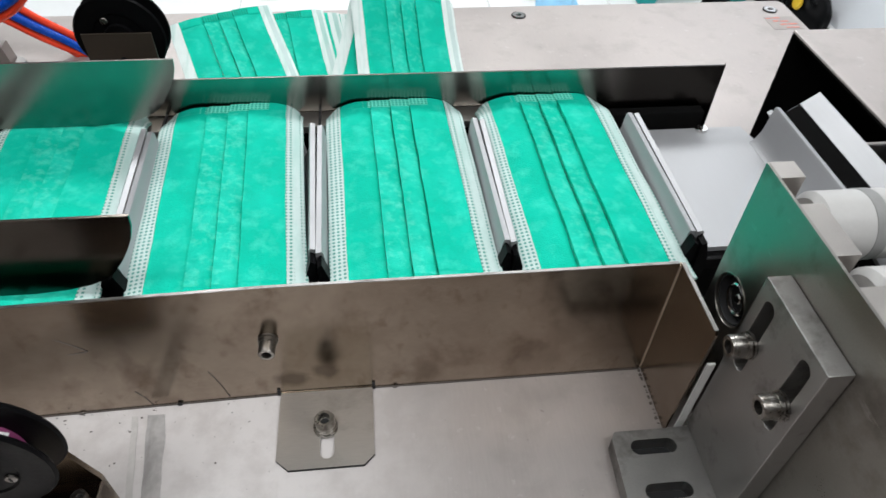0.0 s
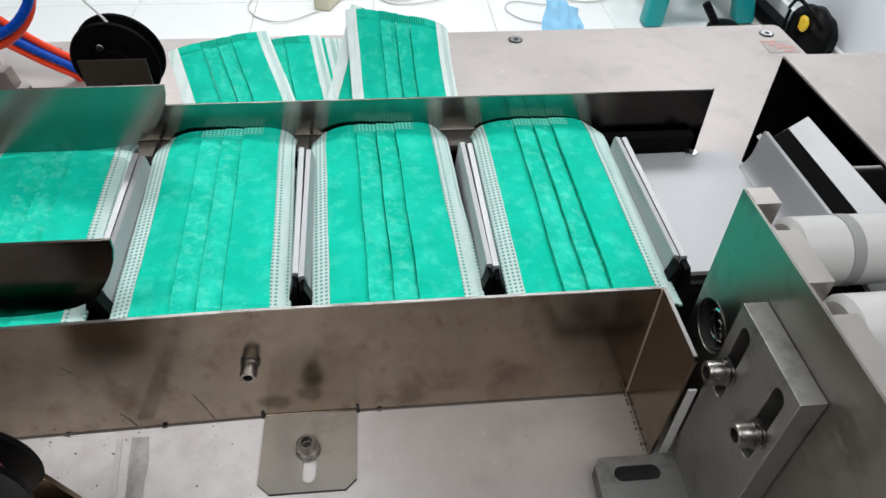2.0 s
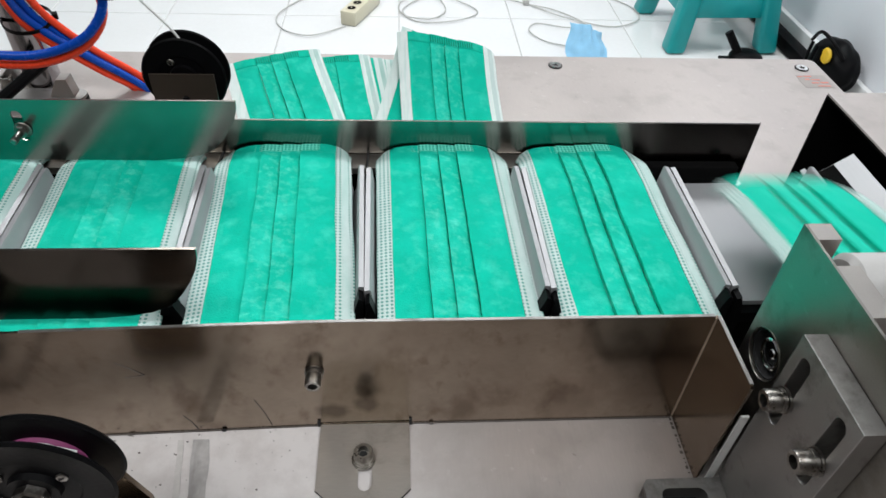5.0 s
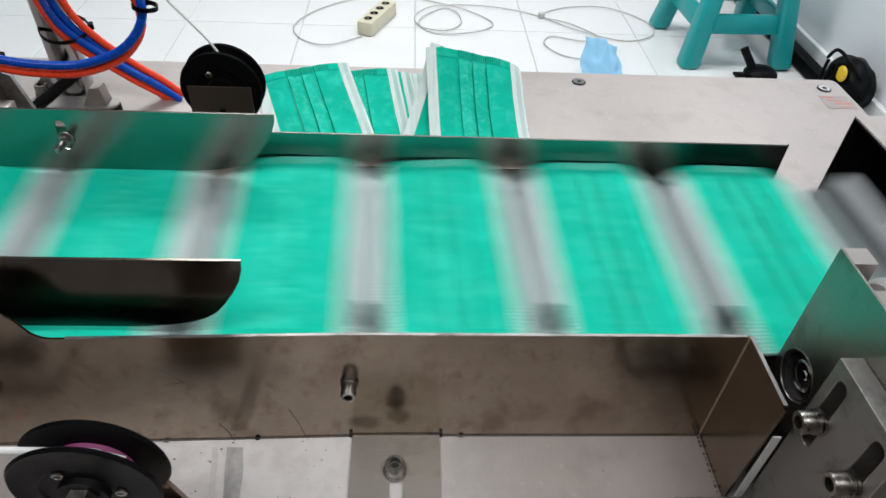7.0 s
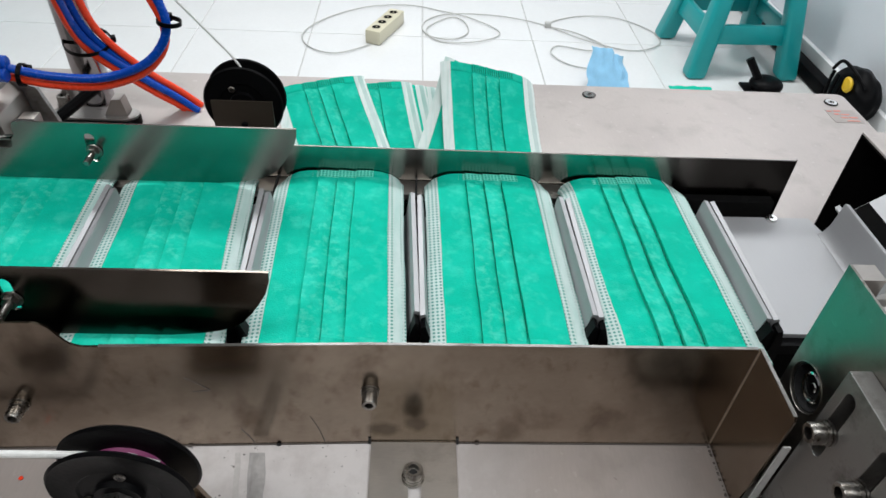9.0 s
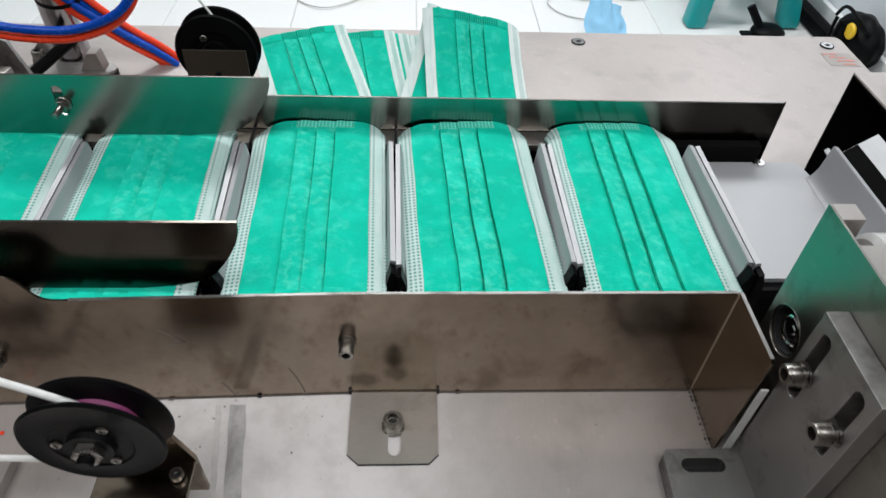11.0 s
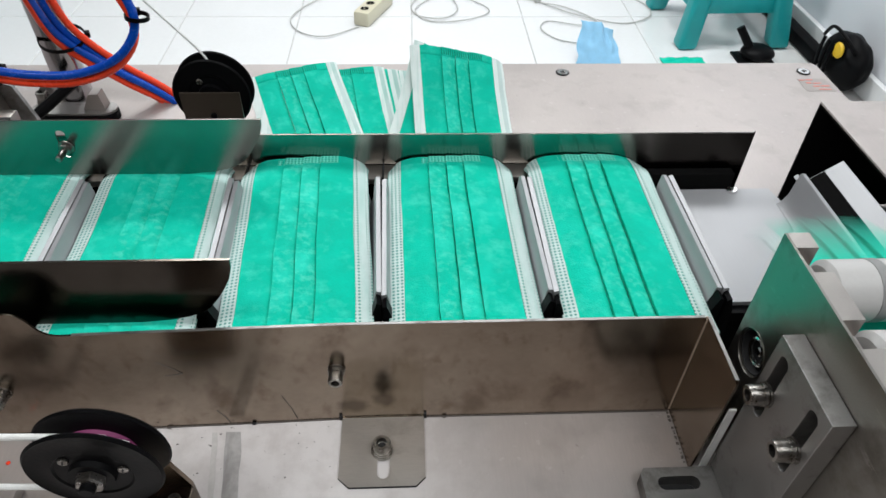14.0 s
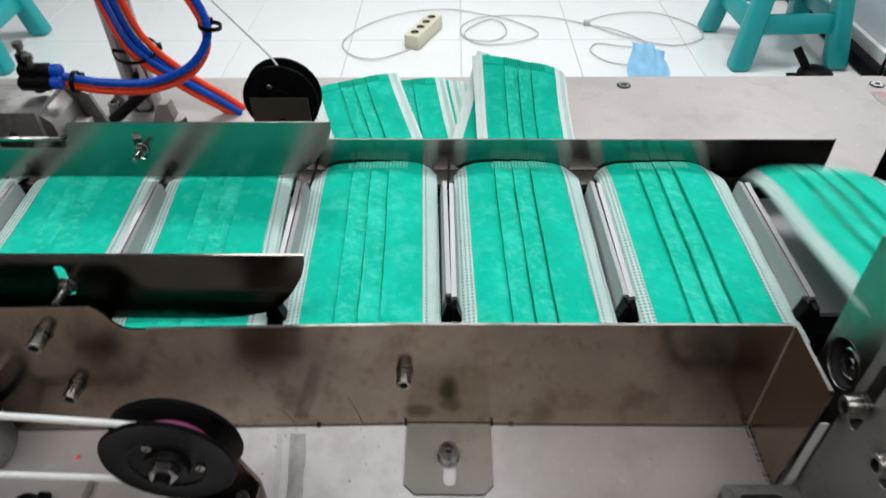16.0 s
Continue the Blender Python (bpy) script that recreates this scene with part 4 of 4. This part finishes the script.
FSPOOL.matrix_basis = pose(FAR_SPOOL[0], FAR_SPOOL[1], FAR_SPOOL[2] + DECK, 0, 0, 0)


def far_spool_bracket():
    x, y, z = FAR_SPOOL
    b = thing("spool_bracket", (x, y, 0), "bronze-tinted steel bracket in front of the far spool", "bracket")
    part("front_plate", plate([(x - 0.0225, 0.0), (x - 0.0225, z + 0.0070), (x + 0.0240, z + 0.0070), (x + 0.0240, 0.0)], [], y - 0.0165, y - 0.0148, "xz"), M_brown_plate, b, "", 0)
    part("axle", rod(0.0065, -0.0147, -0.0110, (x + 0.003, y, z - 0.010), "y"), M_black, b)
    part("pin", rod(0.0035, -0.0147, 0.012, (x, y, z), "y"), M_bolt, b)
    part("foot", box(x - 0.0225, x + 0.0240, y - 0.0147, y + 0.014, 0.0005, 0.003), M_brown_plate, b)
    part("knob", rod(0.0026, -0.0190, -0.0165, (x + 0.001, y, z - 0.0125), "y"), M_black, b)


far_spool_bracket()
solid("thin_cord", tube([(-0.1337, 0.2345, 0.1322), (-0.1377, 0.2350, 0.1432), (-0.1545, 0.238, 0.1632), (-0.2155, 0.246, 0.2292), (-0.3380, 0.257, 0.3555)], 0.0009, 8, 6), M_cord, "thin white cord rising from the far spool", "cord")


def post():
    p = thing("support_post", (-0.3425, 0.413, 0), "round steel post standing on the deck", "post")
    part("pole", rod(0.0168, 0.0, 0.62, (-0.3425, 0.413, 0), "z", 0.001, 32), M_chrome, p)
    part("collar", lathe([(0.0169, 0.0), (0.0235, 0.0), (0.0235, 0.006), (0.0169, 0.007)], (-0.3425, 0.413, 0), "z", 32), M_steel, p)
    g = thing("mounting_block", (-0.33, 0.37, 0), "black gasket plate with steel block on the deck", "mounting plate")
    pts = slot(0.3805, -0.3795, -0.2885, 0.013, False)
    part("gasket", plate(pts, [], 0.0003, 0.0085, "xy"), M_black, g, "", 0.5)
    part("cover_plate", plate(slot(0.3815, -0.3785, -0.2895, 0.012, False), [], 0.0087, 0.0110, "xy"), M_block, g, "grey steel cover plate", 0.5)
    part("block", plate([(-0.3225, 0.0112), (-0.3125, 0.0290), (-0.3025, 0.0295), (-0.2995, 0.0112)], [], 0.3765, 0.3905, "xz"), M_steel, g, "", 0)
    part("wedge", bevel(plate([(-0.3785, 0.0), (-0.3785, 0.018), (-0.3665, 0.030), (-0.3605, 0.0)], [], 0.398, 0.418, "xz"), 0.0008), M_steel, g)
    cap_screw(g, (-0.3690, 0.3945, 0.013), "z", 0.0065, 0.010)


post()


def hoses():
    base = [(-0.2375, 0.412, 0), (-0.2575, 0.409, 0.0188), (-0.2875, 0.402, 0.0448), (-0.3245, 0.39, 0.0878), (-0.3285, 0.37, 0.1428), (-0.3225, 0.352, 0.2028), (-0.2875, 0.332, 0.2328), (-0.2425, 0.314, 0.2078), (-0.2095, 0.302, 0.1528), (-0.2245, 0.295, 0.1178), (-0.2645, 0.29, 0.1008), (-0.3075, 0.286, 0.1018), (-0.3405, 0.283, 0.1098)]
    for k, (dx, dy, dz, mat, colour) in enumerate(((0.0, -0.002, 0.0, M_blue_hose, "blue"), (-0.003, 0.000, -0.0084, M_red_hose, "red"))):
        solid("pneumatic_hose", tube([(x + dx, y + dy, max(0, z + dz)) for x, y, z in base], 0.0037, 14, 6), mat, "looped %s plastic air hose by the post" % colour, "hose")
    riser = [(-0.2455, 0.419, 0), (-0.2645, 0.416, 0.0188), (-0.2945, 0.408, 0.0478), (-0.3225, 0.394, 0.0928), (-0.3305, 0.386, 0.1428), (-0.3345, 0.382, 0.2028), (-0.3405, 0.378, 0.3028), (-0.3465, 0.378, 0.4228)]
    for dx, dy, mat, colour in ((0.0, 0.0, M_blue_hose, "blue"), (0.0085, 0.003, M_red_hose, "red"), (-0.006, -0.007, M_red_hose, "red")):
        solid("pneumatic_hose", tube([(x + dx, y + dy, z) for x, y, z in riser], 0.0036, 14, 6), mat, "%s plastic air hose rising along the post" % colour, "hose")
    def tie(at, r, direction, name="cable_tie", squeeze=1.0):
        b = lathe([(r, -0.0018), (r + 0.0012, -0.0018), (r + 0.0012, 0.0018), (r, 0.0018), (r, -0.0018)], (0, 0, 0), "z", 24)
        box(r, r + 0.005, -0.003, 0.003, -0.003, 0.003, 0.0006, b)
        q = Vector(direction).normalized().to_track_quat("Z", "Y").to_matrix().to_4x4()
        b.transform(Matrix.Translation(at) @ q @ Matrix.Diagonal((1, squeeze, 1, 1)))
        solid(name, b, M_black, "black plastic cable tie holding the hoses", "cable tie")
    tie((-0.207, 0.3005, 0.1463), 0.0088, (0.15, 0.05, 1))
    tie((-0.3325, 0.2835, 0.1028), 0.0086, (1, 0.05, -0.1))
    tie((-0.3305, 0.4030, 0.0790), 0.0215, (0.10, -0.25, 1), "cable_tie", 0.95)


hoses()


def valve():
    v = thing("pneumatic_fitting", (-0.365, 0.28, 0.09), "black push-in air fittings with nickel screws on a steel block", "fitting")
    for dy, dz, k in ((0.0, 0.0, 0), (-0.006, -0.0085, 1)):
        b = part("elbow", rod(0.0068, -0.376, -0.348, (0, 0.280 + dy, 0.1152 + dz), "x", 0.002), M_black, v)
        part("collet", rod(0.0058, -0.3479, -0.339, (0, 0.280 + dy, 0.1152 + dz), "x", 0.001), M_blue_hose, b, "blue release collar")
        up = part("neck", rod(0.0058, 0.106 + dz, 0.130 + dz, (-0.370 + 0.008 * k, 0.283 + dy, 0), "z", 0.001), M_black, b)
        part("flow_screw", lathe([(0, 0.1301 + dz), (0.0028, 0.1301 + dz), (0.0028, 0.135 + dz), (0.0044, 0.1355 + dz), (0.0044, 0.140 + dz), (0, 0.140 + dz)], (-0.370 + 0.008 * k, 0.283 + dy, 0), "z", 16), M_bolt, up)
    c = thing("cylinder_block", (-0.37, 0.26, 0), "machined grey steel cylinder block on the deck", "block")
    part("body", bevel(box(-0.470, -0.3560, 0.246, 0.300, 0.0125, 0.0930), 0.0015), M_block, c)
    part("shoulder", bevel(plate([(-0.3558, 0.0125), (-0.3558, 0.0890), (-0.3470, 0.0800), (-0.3440, 0.0560), (-0.3380, 0.0125)], [], 0.250, 0.298, "xz"), 0.0010), M_steel, c)
    part("side_plate", bevel(plate([(-0.3560, 0.0125), (-0.3560, 0.0905), (-0.3350, 0.0830), (-0.3150, 0.0125)], [], 0.2985, 0.3030, "xz"), 0.0006), M_block, c)
    part("guide_block", bevel(box(-0.3440, -0.3300, 0.262, 0.284, 0.0400, 0.0680), 0.0010), M_steel, c)
    part("lower_block", bevel(box(-0.3400, -0.3180, 0.250, 0.292, 0.0125, 0.0330), 0.0010), M_steel, c)
    part("slot", box(-0.3436, -0.3300, 0.2655, 0.2700, 0.0450, 0.0685), M_hole, c, "dark slot")
    part("port", rod(0.0035, 0.2440, 0.2462, (-0.3830, 0, 0.071), "y"), M_hole, c)
    part("base", box(-0.46, -0.300, 0.230, 0.31, 0.0005, 0.012, 0.001), M_steel, c)
    part("port", rod(0.0035, 0.2480, 0.2502, (-0.3805, 0, 0.071), "y"), M_hole, c)
    part("lever", tube([(-0.372, 0.332, 0.012), (-0.350, 0.352, 0.026), (-0.318, 0.380, 0.046)], 0.0055, 10, 4), M_black, c, "black lever arm")


valve()


def left_front():
    m = thing("motor_cylinder", (-0.306, -0.026, 0), "grey cylindrical motor body with black sealing ring", "motor")
    part("body", rod(0.0300, 0.0, 0.052, (-0.306, -0.026, 0), "z", 0.002, 40), M_block, m)
    part("seal_ring", lathe([(0.0302, 0.030), (0.0318, 0.031), (0.0318, 0.035), (0.0302, 0.036)], (-0.306, -0.026, 0), "z", 40), M_black, m, "black rubber ring")
    part("cap", lathe([(0, 0.0522), (0.026, 0.0522), (0.024, 0.058), (0, 0.060)], (-0.306, -0.026, 0), "z", 40), M_block, m)
    p = thing("clamp_plate", (-0.23, -0.08, 0), "light steel clamp plate with a black knob", "plate")
    part("plate", box(-0.305, -0.2160, -0.120, -0.0450, 0.0005, 0.0085, 0.0006), M_deck, p, "", 0)
    k = part("knob", lathe([(0, 0.0086), (0.0075, 0.0086), (0.0080, 0.010), (0.0080, 0.019), (0.0070, 0.021), (0, 0.0215)], (-0.2400, -0.0700, 0), "z", 28), M_black, p, "black knob")
    part("knob_washer", rod(0.0098, 0.0086, 0.0098, (-0.2400, -0.0700, 0), "z"), M_bolt, k)
    part("knob_lever", bevel(box(-0.2380, -0.2305, -0.0680, -0.0590, 0.0115, 0.0165), 0.0015), M_black, k)
    cap_screw(p, (-0.2600, -0.0700, 0.0140), "x", 0.0045, 0.008, True, False)
    solid("red_dot", rod(0.0013, 0.0003, 0.0009, (-0.2340, -0.0270, 0)), M_red_hose, "tiny red paint dot on the deck", "paint mark")


left_front()


# ---- on the floor ----
FZ = -0.78


def stool(x, y, turn, label):
    s = thing("plastic_stool", (x, y, FZ), label, "stool")
    c, sn = math.cos(radians(turn)), math.sin(radians(turn))
    def at(u, v, z):
        return (x + c * u - sn * v, y + sn * u + c * v, FZ + z)
    def beam(a, b, w0, w1, t=0.012):
        bm = bmesh.new()
        rings = []
        for (u, v, z), w in ((a, w0), (b, w1)):
            rings.append([bm.verts.new(at(u + du * w, v + dv * w, z)) for du, dv in ((-1, -1), (1, -1), (1, 1), (-1, 1))])
        for k in range(4):
            j = (k + 1) % 4
            bm.faces.new((rings[0][k], rings[0][j], rings[1][j], rings[1][k]))
        bm.faces.new(rings[0][::-1])
        bm.faces.new(rings[1])
        return bevel(bm, t, 3)
    H = 0.47
    for u in (-1, 1):
        for v in (-1, 1):
            leg = part("leg", beam((u * 0.185, v * 0.185, 0.0), (u * 0.115, v * 0.115, H - 0.02), 0.038, 0.030, 0.016), M_teal, s)
    for u0, v0, u1, v1 in ((-1, -1, 1, -1), (-1, 1, 1, 1), (-1, -1, -1, 1), (1, -1, 1, 1)):
        w = 0.160
        bm = bmesh.new()
        vs = []
        for z, e in ((0.125, 0.166), (0.195, 0.156)):
            for q in (-0.012, 0.012):
                nu, nv = (0, 1) if v0 == v1 else (1, 0)
                for (uu, vv) in ((u0, v0), (u1, v1)):
                    sgn = v0 if v0 == v1 else u0
                    vs.append(bm.verts.new(at(uu * e + nu * sgn * q, vv * e + nv * sgn * q, z)))
        for f in ((0, 1, 3, 2), (4, 6, 7, 5), (0, 4, 5, 1), (2, 3, 7, 6), (0, 2, 6, 4), (1, 5, 7, 3)):
            bm.faces.new([vs[k] for k in f])
        part("stretcher", bevel(bm, 0.006, 2), M_teal, s)
        bm2 = bmesh.new()
        vs = []
        for z, e in ((0.34, 0.130), (H - 0.02, 0.115)):
            for q in (-0.006, 0.006):
                nu, nv = (0, 1) if v0 == v1 else (1, 0)
                for (uu, vv) in ((u0, v0), (u1, v1)):
                    sgn = v0 if v0 == v1 else u0
                    vs.append(bm2.verts.new(at(uu * e + nu * sgn * q, vv * e + nv * sgn * q, z)))
        for f in ((0, 1, 3, 2), (4, 6, 7, 5), (0, 4, 5, 1), (2, 3, 7, 6), (0, 2, 6, 4), (1, 5, 7, 3)):
            bm2.faces.new([vs[k] for k in f])
        part("apron", bevel(bm2, 0.003, 2), M_teal, s)
    seat = bmesh.new()
    bmesh.ops.create_cube(seat, size=1, matrix=Matrix.Translation(at(0, 0, H)) @ pose(0, 0, 0, 0, 0, turn) @ Matrix.Diagonal((0.29, 0.29, 0.035, 1)))
    part("seat", bevel(seat, 0.014, 3), M_teal, s)


stool(1.258, 2.330, 2, "teal moulded plastic stool on the white tiles near the wall")
stool(-1.94, 2.30, 4, "teal moulded plastic stool further back on the tiles")


def power_strip():
    p = thing("power_strip", (-0.122, 2.43, FZ), "ivory four-way power strip lying on the floor", "power strip")
    b = box(-0.033, 0.033, -0.125, 0.125, 0.0, 0.058, 0.008)
    m = Matrix.Translation((-0.127, 2.434, FZ)) @ pose(0, 0, 0, 0, 0, -22)
    b.transform(m)
    part("body", b, M_beige, p)
    for k in range(4):
        b = lathe([(0.019, 0.0), (0.021, 0.0005), (0.021, 0.0015), (0.019, 0.002), (0.017, 0.0), (0.0, -0.004 + 0.005)], (0, -0.085 + 0.056 * k, 0.0582), "z", 24)
        b.transform(m)
        socket = part("socket", b, M_beige, p)
        b = rod(0.0165, 0.0002, 0.0008, (0, -0.085 + 0.056 * k, 0.0582), "z", 0.0001, 20)
        b.transform(m)
        part("socket_hole", b, M_matte, socket, "dark socket recess")


power_strip()


def floor_cable():
    z = FZ + 0.005
    pts = [(-0.182, 2.308), (-0.307, 2.213), (-0.417, 2.268), (-0.457, 2.389), (-0.377, 2.558), (-0.217, 2.688), (-0.037, 2.728), (0.103, 2.679), (0.243, 2.599), (0.353, 2.468), (0.263, 2.369), (0.103, 2.358), (0.043, 2.468), (0.143, 2.609), (0.205, 2.565), (0.217, 2.458), (0.150, 2.378), (0.050, 2.415), (0.030, 2.530), (0.113, 2.630), (0.283, 2.655), (0.433, 2.619), (0.568, 2.554), (0.703, 2.418), (0.883, 2.338), (1.013, 2.398), (1.023, 2.538), (0.883, 2.668), (0.703, 2.668), (0.568, 2.563), (0.683, 2.488), (0.783, 2.358), (0.703, 2.318), (0.583, 2.358), (0.543, 2.278), (0.603, 2.188), (0.723, 2.139)]
    c = thing("extension_cable", (-0.177, 2.31, FZ), "grey extension cable coiled loosely on the floor", "cable")
    part("lead", tube([(x, y, z + 0.004 * math.sin(k * 1.7) ** 2) for k, (x, y) in enumerate(pts)], 0.0026, 8, 6), M_cable, c)
    part("clip", box(0.555, 0.581, 2.5435, 2.5705, FZ + 0.001, FZ + 0.022, 0.004), M_cable, c)


floor_cable()


def blue_mask():
    m = thing("blue_face_mask", (0.727, 2.04, FZ), "crumpled pale blue face mask propped on the floor", "face mask")
    def f(u, v):
        return (0.712 + 0.085 * u * (1 - 0.25 * v) + 0.012 * noise.noise(Vector((u * 3, v * 3, 1))), 1.972 + 0.10 * v + 0.02 * u * u, FZ + 0.004 + 0.125 * v * (1 - 0.35 * max(0, u)) + 0.012 * noise.noise(Vector((u * 4, v * 4, 5))))
    part("pleated_body", sheet(f, steps(-1, 1, 16), steps(0, 1, 14), 0.003), M_skyblue, m, "", 1.2)
    g = thing("green_face_mask", (1.035, 1.99, FZ), "small green face mask lying flat on the floor", "face mask")
    part("pleated_body", sheet(lambda u, v: (1.035 + 0.08 * u, 1.99 + 0.05 * v, FZ + 0.006 + 0.004 * noise.noise(Vector((u * 3, v * 3, 9)))), steps(-1, 1, 10), steps(-1, 1, 8), 0.003), M_green, g, "", 1.2)


blue_mask()


def wall_things():
    b = thing("black_bag", (1.475, 1.832, FZ), "black padded bag with a yellow badge against the wall", "bag")
    bm = bmesh.new()
    bmesh.ops.create_icosphere(bm, subdivisions=4, radius=1)
    for v in bm.verts:
        n = 1 + 0.09 * noise.noise(v.co * 2.3)
        c = v.co.copy()
        v.co = Vector((1.533 + 0.066 * c.x * n, 1.838 + 0.115 * c.y * n, FZ + 0.094 + 0.094 * max(-1, c.z * n)))
    part("body", bm, M_black, b)
    part("badge", lathe([(0, 0), (0.024, 0), (0.027, -0.006), (0.022, -0.012), (0, -0.014)], (1.476, 1.808, FZ + 0.148), "x", 24), M_yellow, b, "yellow badge")
    part("handle", tube([(1.505, 1.760, FZ + 0.155), (1.478, 1.800, FZ + 0.192), (1.470, 1.880, FZ + 0.200), (1.480, 1.930, FZ + 0.150)], 0.006, 8, 6), M_black, b)
    for k in range(3):
        part("strap", tube([(1.467 - 0.003 * k, 1.832 + 0.03 * k, FZ + 0.16), (1.453, 1.822 + 0.03 * k, FZ + 0.10), (1.46, 1.812 + 0.03 * k, FZ + 0.02)], 0.006, 8, 5), M_black, b)
    s = thing("black_pole", (1.535, 2.532, FZ), "long black pole lying along the wall", "pole")
    part("shaft", bevel(box(1.515, 1.567, 1.992, 3.532, FZ, FZ + 0.05), 0.008), M_black, s)
    h = thing("black_hand_tool", (1.29, 2.022, FZ), "small black hand tool on the floor by the stool", "tool")
    bm = bmesh.new()
    bmesh.ops.create_icosphere(bm, subdivisions=3, radius=1)
    for v in bm.verts:
        v.co = Vector((1.318 + 0.062 * v.co.x, 2.030 + 0.06 * v.co.y, FZ + 0.030 + 0.028 * v.co.z))
    part("body", bm, M_black, h)
    part("grip", tube([(1.290, 2.032, FZ + 0.040), (1.262, 2.046, FZ + 0.080), (1.238, 2.060, FZ + 0.115)], 0.015, 10, 4), M_black, h)
    part("base", box(1.240, 1.375, 1.985, 2.085, FZ, FZ + 0.010, 0.003), M_black, h)


wall_things()


def far_carton():
    c = thing("paper_pad", (-0.62, 3.02, FZ), "white wrapped pad lying on the tiles", "package")
    b = box(-0.78, -0.42, 2.94, 3.12, FZ, FZ + 0.05, 0.006)
    part("body", b, M_white_cloth, c)
    for k in range(6):
        part("ridge", box(-0.60 + 0.028 * k, -0.585 + 0.028 * k, 2.945, 3.115, FZ + 0.0505, FZ + 0.056, 0.002), M_white_cloth, c)


far_carton()


# ---- floor tiles ----
def tiles():
    size, gap = 0.457, 0.004
    b = bmesh.new()
    bmesh.ops.create_cube(b, size=1, matrix=Matrix.Diagonal((size - gap, size - gap, 0.006, 1)))
    me = mesh_of("tile", bevel(b, 0.0015, 1), M_tile, 0)
    for i in range(-10, 3):
        for j in range(-7, 10):
            x, y = 0.484 + size * (i + 0.5), 2.4117 + size * (j - 4 + 0.5)
            if x + size / 2 > 1.70 or not -2.3 < y < 4.9 or x < -3.9:
                continue
            t = new("tile", me)
            t.location = (x, y, -0.003)
            t.parent = FLOOR


tiles()


# ---- what moves ----
# how each mask lies in its tray: its shift along the conveyor and its turn in degrees
LIES = {-3: (-0.0020, 1.2), -2: (-0.0005, 0.8), -1: (-0.0020, 1.4), 0: (0.0010, 0.3), 1: (-0.0025, 1.2), 2: (-0.0025, 0.0), 3: (0.0, 0.0),
        4: (-0.0025, 1.8), 5: (-0.0015, 0.2), 6: (-0.0015, 0.5), 7: (0.0, 0.5)}


def motions():
    times = key_times()
    tray = make_tray()
    trays = [tray] + [copy_thing(tray, Matrix()) for _ in range(17)]
    for i, ob in enumerate(trays, -6):
        walk(ob, [(t, on_chain(i - advanced(t))) for t in times])
    masks = [make_mask(k) for k in range(15)]
    for i, ob in enumerate(masks, -6):
        shift, turn = LIES.get(i, (0.0, 0.0))
        lies = pose(shift, 0.0085, 0.0, 0, 0, turn)
        if i < 0:
            rows = [(t, on_chain(i - advanced(t)) @ lies) for t in times]
        else:
            s = STARTS[i]
            wait = pose(SLOT_E + 0.0265, -0.165, DECK + 0.0660 - 0.0016 + 0.0032 * (8 - i))
            rows = [(0.0, wait)]
            for dt, x, y, z, rx, ry, rz in ((-0.31, 0.0265, -0.165, 0.0920, 0, 0, 0), (-0.215, 0.0265, -0.022, 0.0985, -8, 0, 0), (-0.16, 0.0210, 0.020, 0.0940, -11, 0, 0), (-0.115, 0.0160, 0.047, 0.0890, -11, 0, 0), (-0.06, 0.0050, 0.066, 0.0880, -11, 0, -1), (-0.012, -0.0020, 0.080, 0.0870, -11, 0, -2)):
                if s + dt <= 16.0:
                    rows.append((s + dt, pose(SLOT_E + x, y, DECK + z, rx, ry, rz)))
            rows += [(t, on_chain(i - advanced(t)) @ lies) for t in times if t >= s + 0.012]
            if rows[-1][0] < 16.0:
                rows.append((16.0, rows[-1][1]))
            rows = [r for n, r in enumerate(rows) if n == 0 or frame(r[0]) > frame(rows[n - 1][0])]
        walk(ob, rows)
    x, y, z = NEAR_SPOOL
    turns = ((0, 95), (1.9, 95), (2.4, 60), (3.75, 60), (4.2, 30), (5.5, 30), (6.0, -2), (7.25, -2), (7.9, -44), (9.05, -44), (9.6, -62), (10.9, -62), (11.5, -83), (12.7, -83), (13.3, -108), (14.6, -108), (15.2, -128), (16.0, -128))
    walk(SPOOL, [(t, pose(x, y, z + DECK) @ pose(0, 0, 0, 0, -a, 0)) for t, a in turns])
    rows = [(0.0, 0.0)]
    for s in STARTS[:-1]:
        rows += [(s + 0.33, 0.0), (s + 0.42, 34.0), (s + 0.60, 35.0), (s + 0.85, 39.0), (s + 0.97, 9.0), (s + 1.45, 5.0), (s + 1.75, 0.0)]
    rows[-3:] = [(s + 0.97, 13.0), (s + 1.45, 8.0), (16.0, 6.0)]
    walk(CORD, [(t, pose(x, y, z + DECK + 0.0185) @ pose(0, 0, 0, 0, a, 0)) for t, a in rows])


motions()
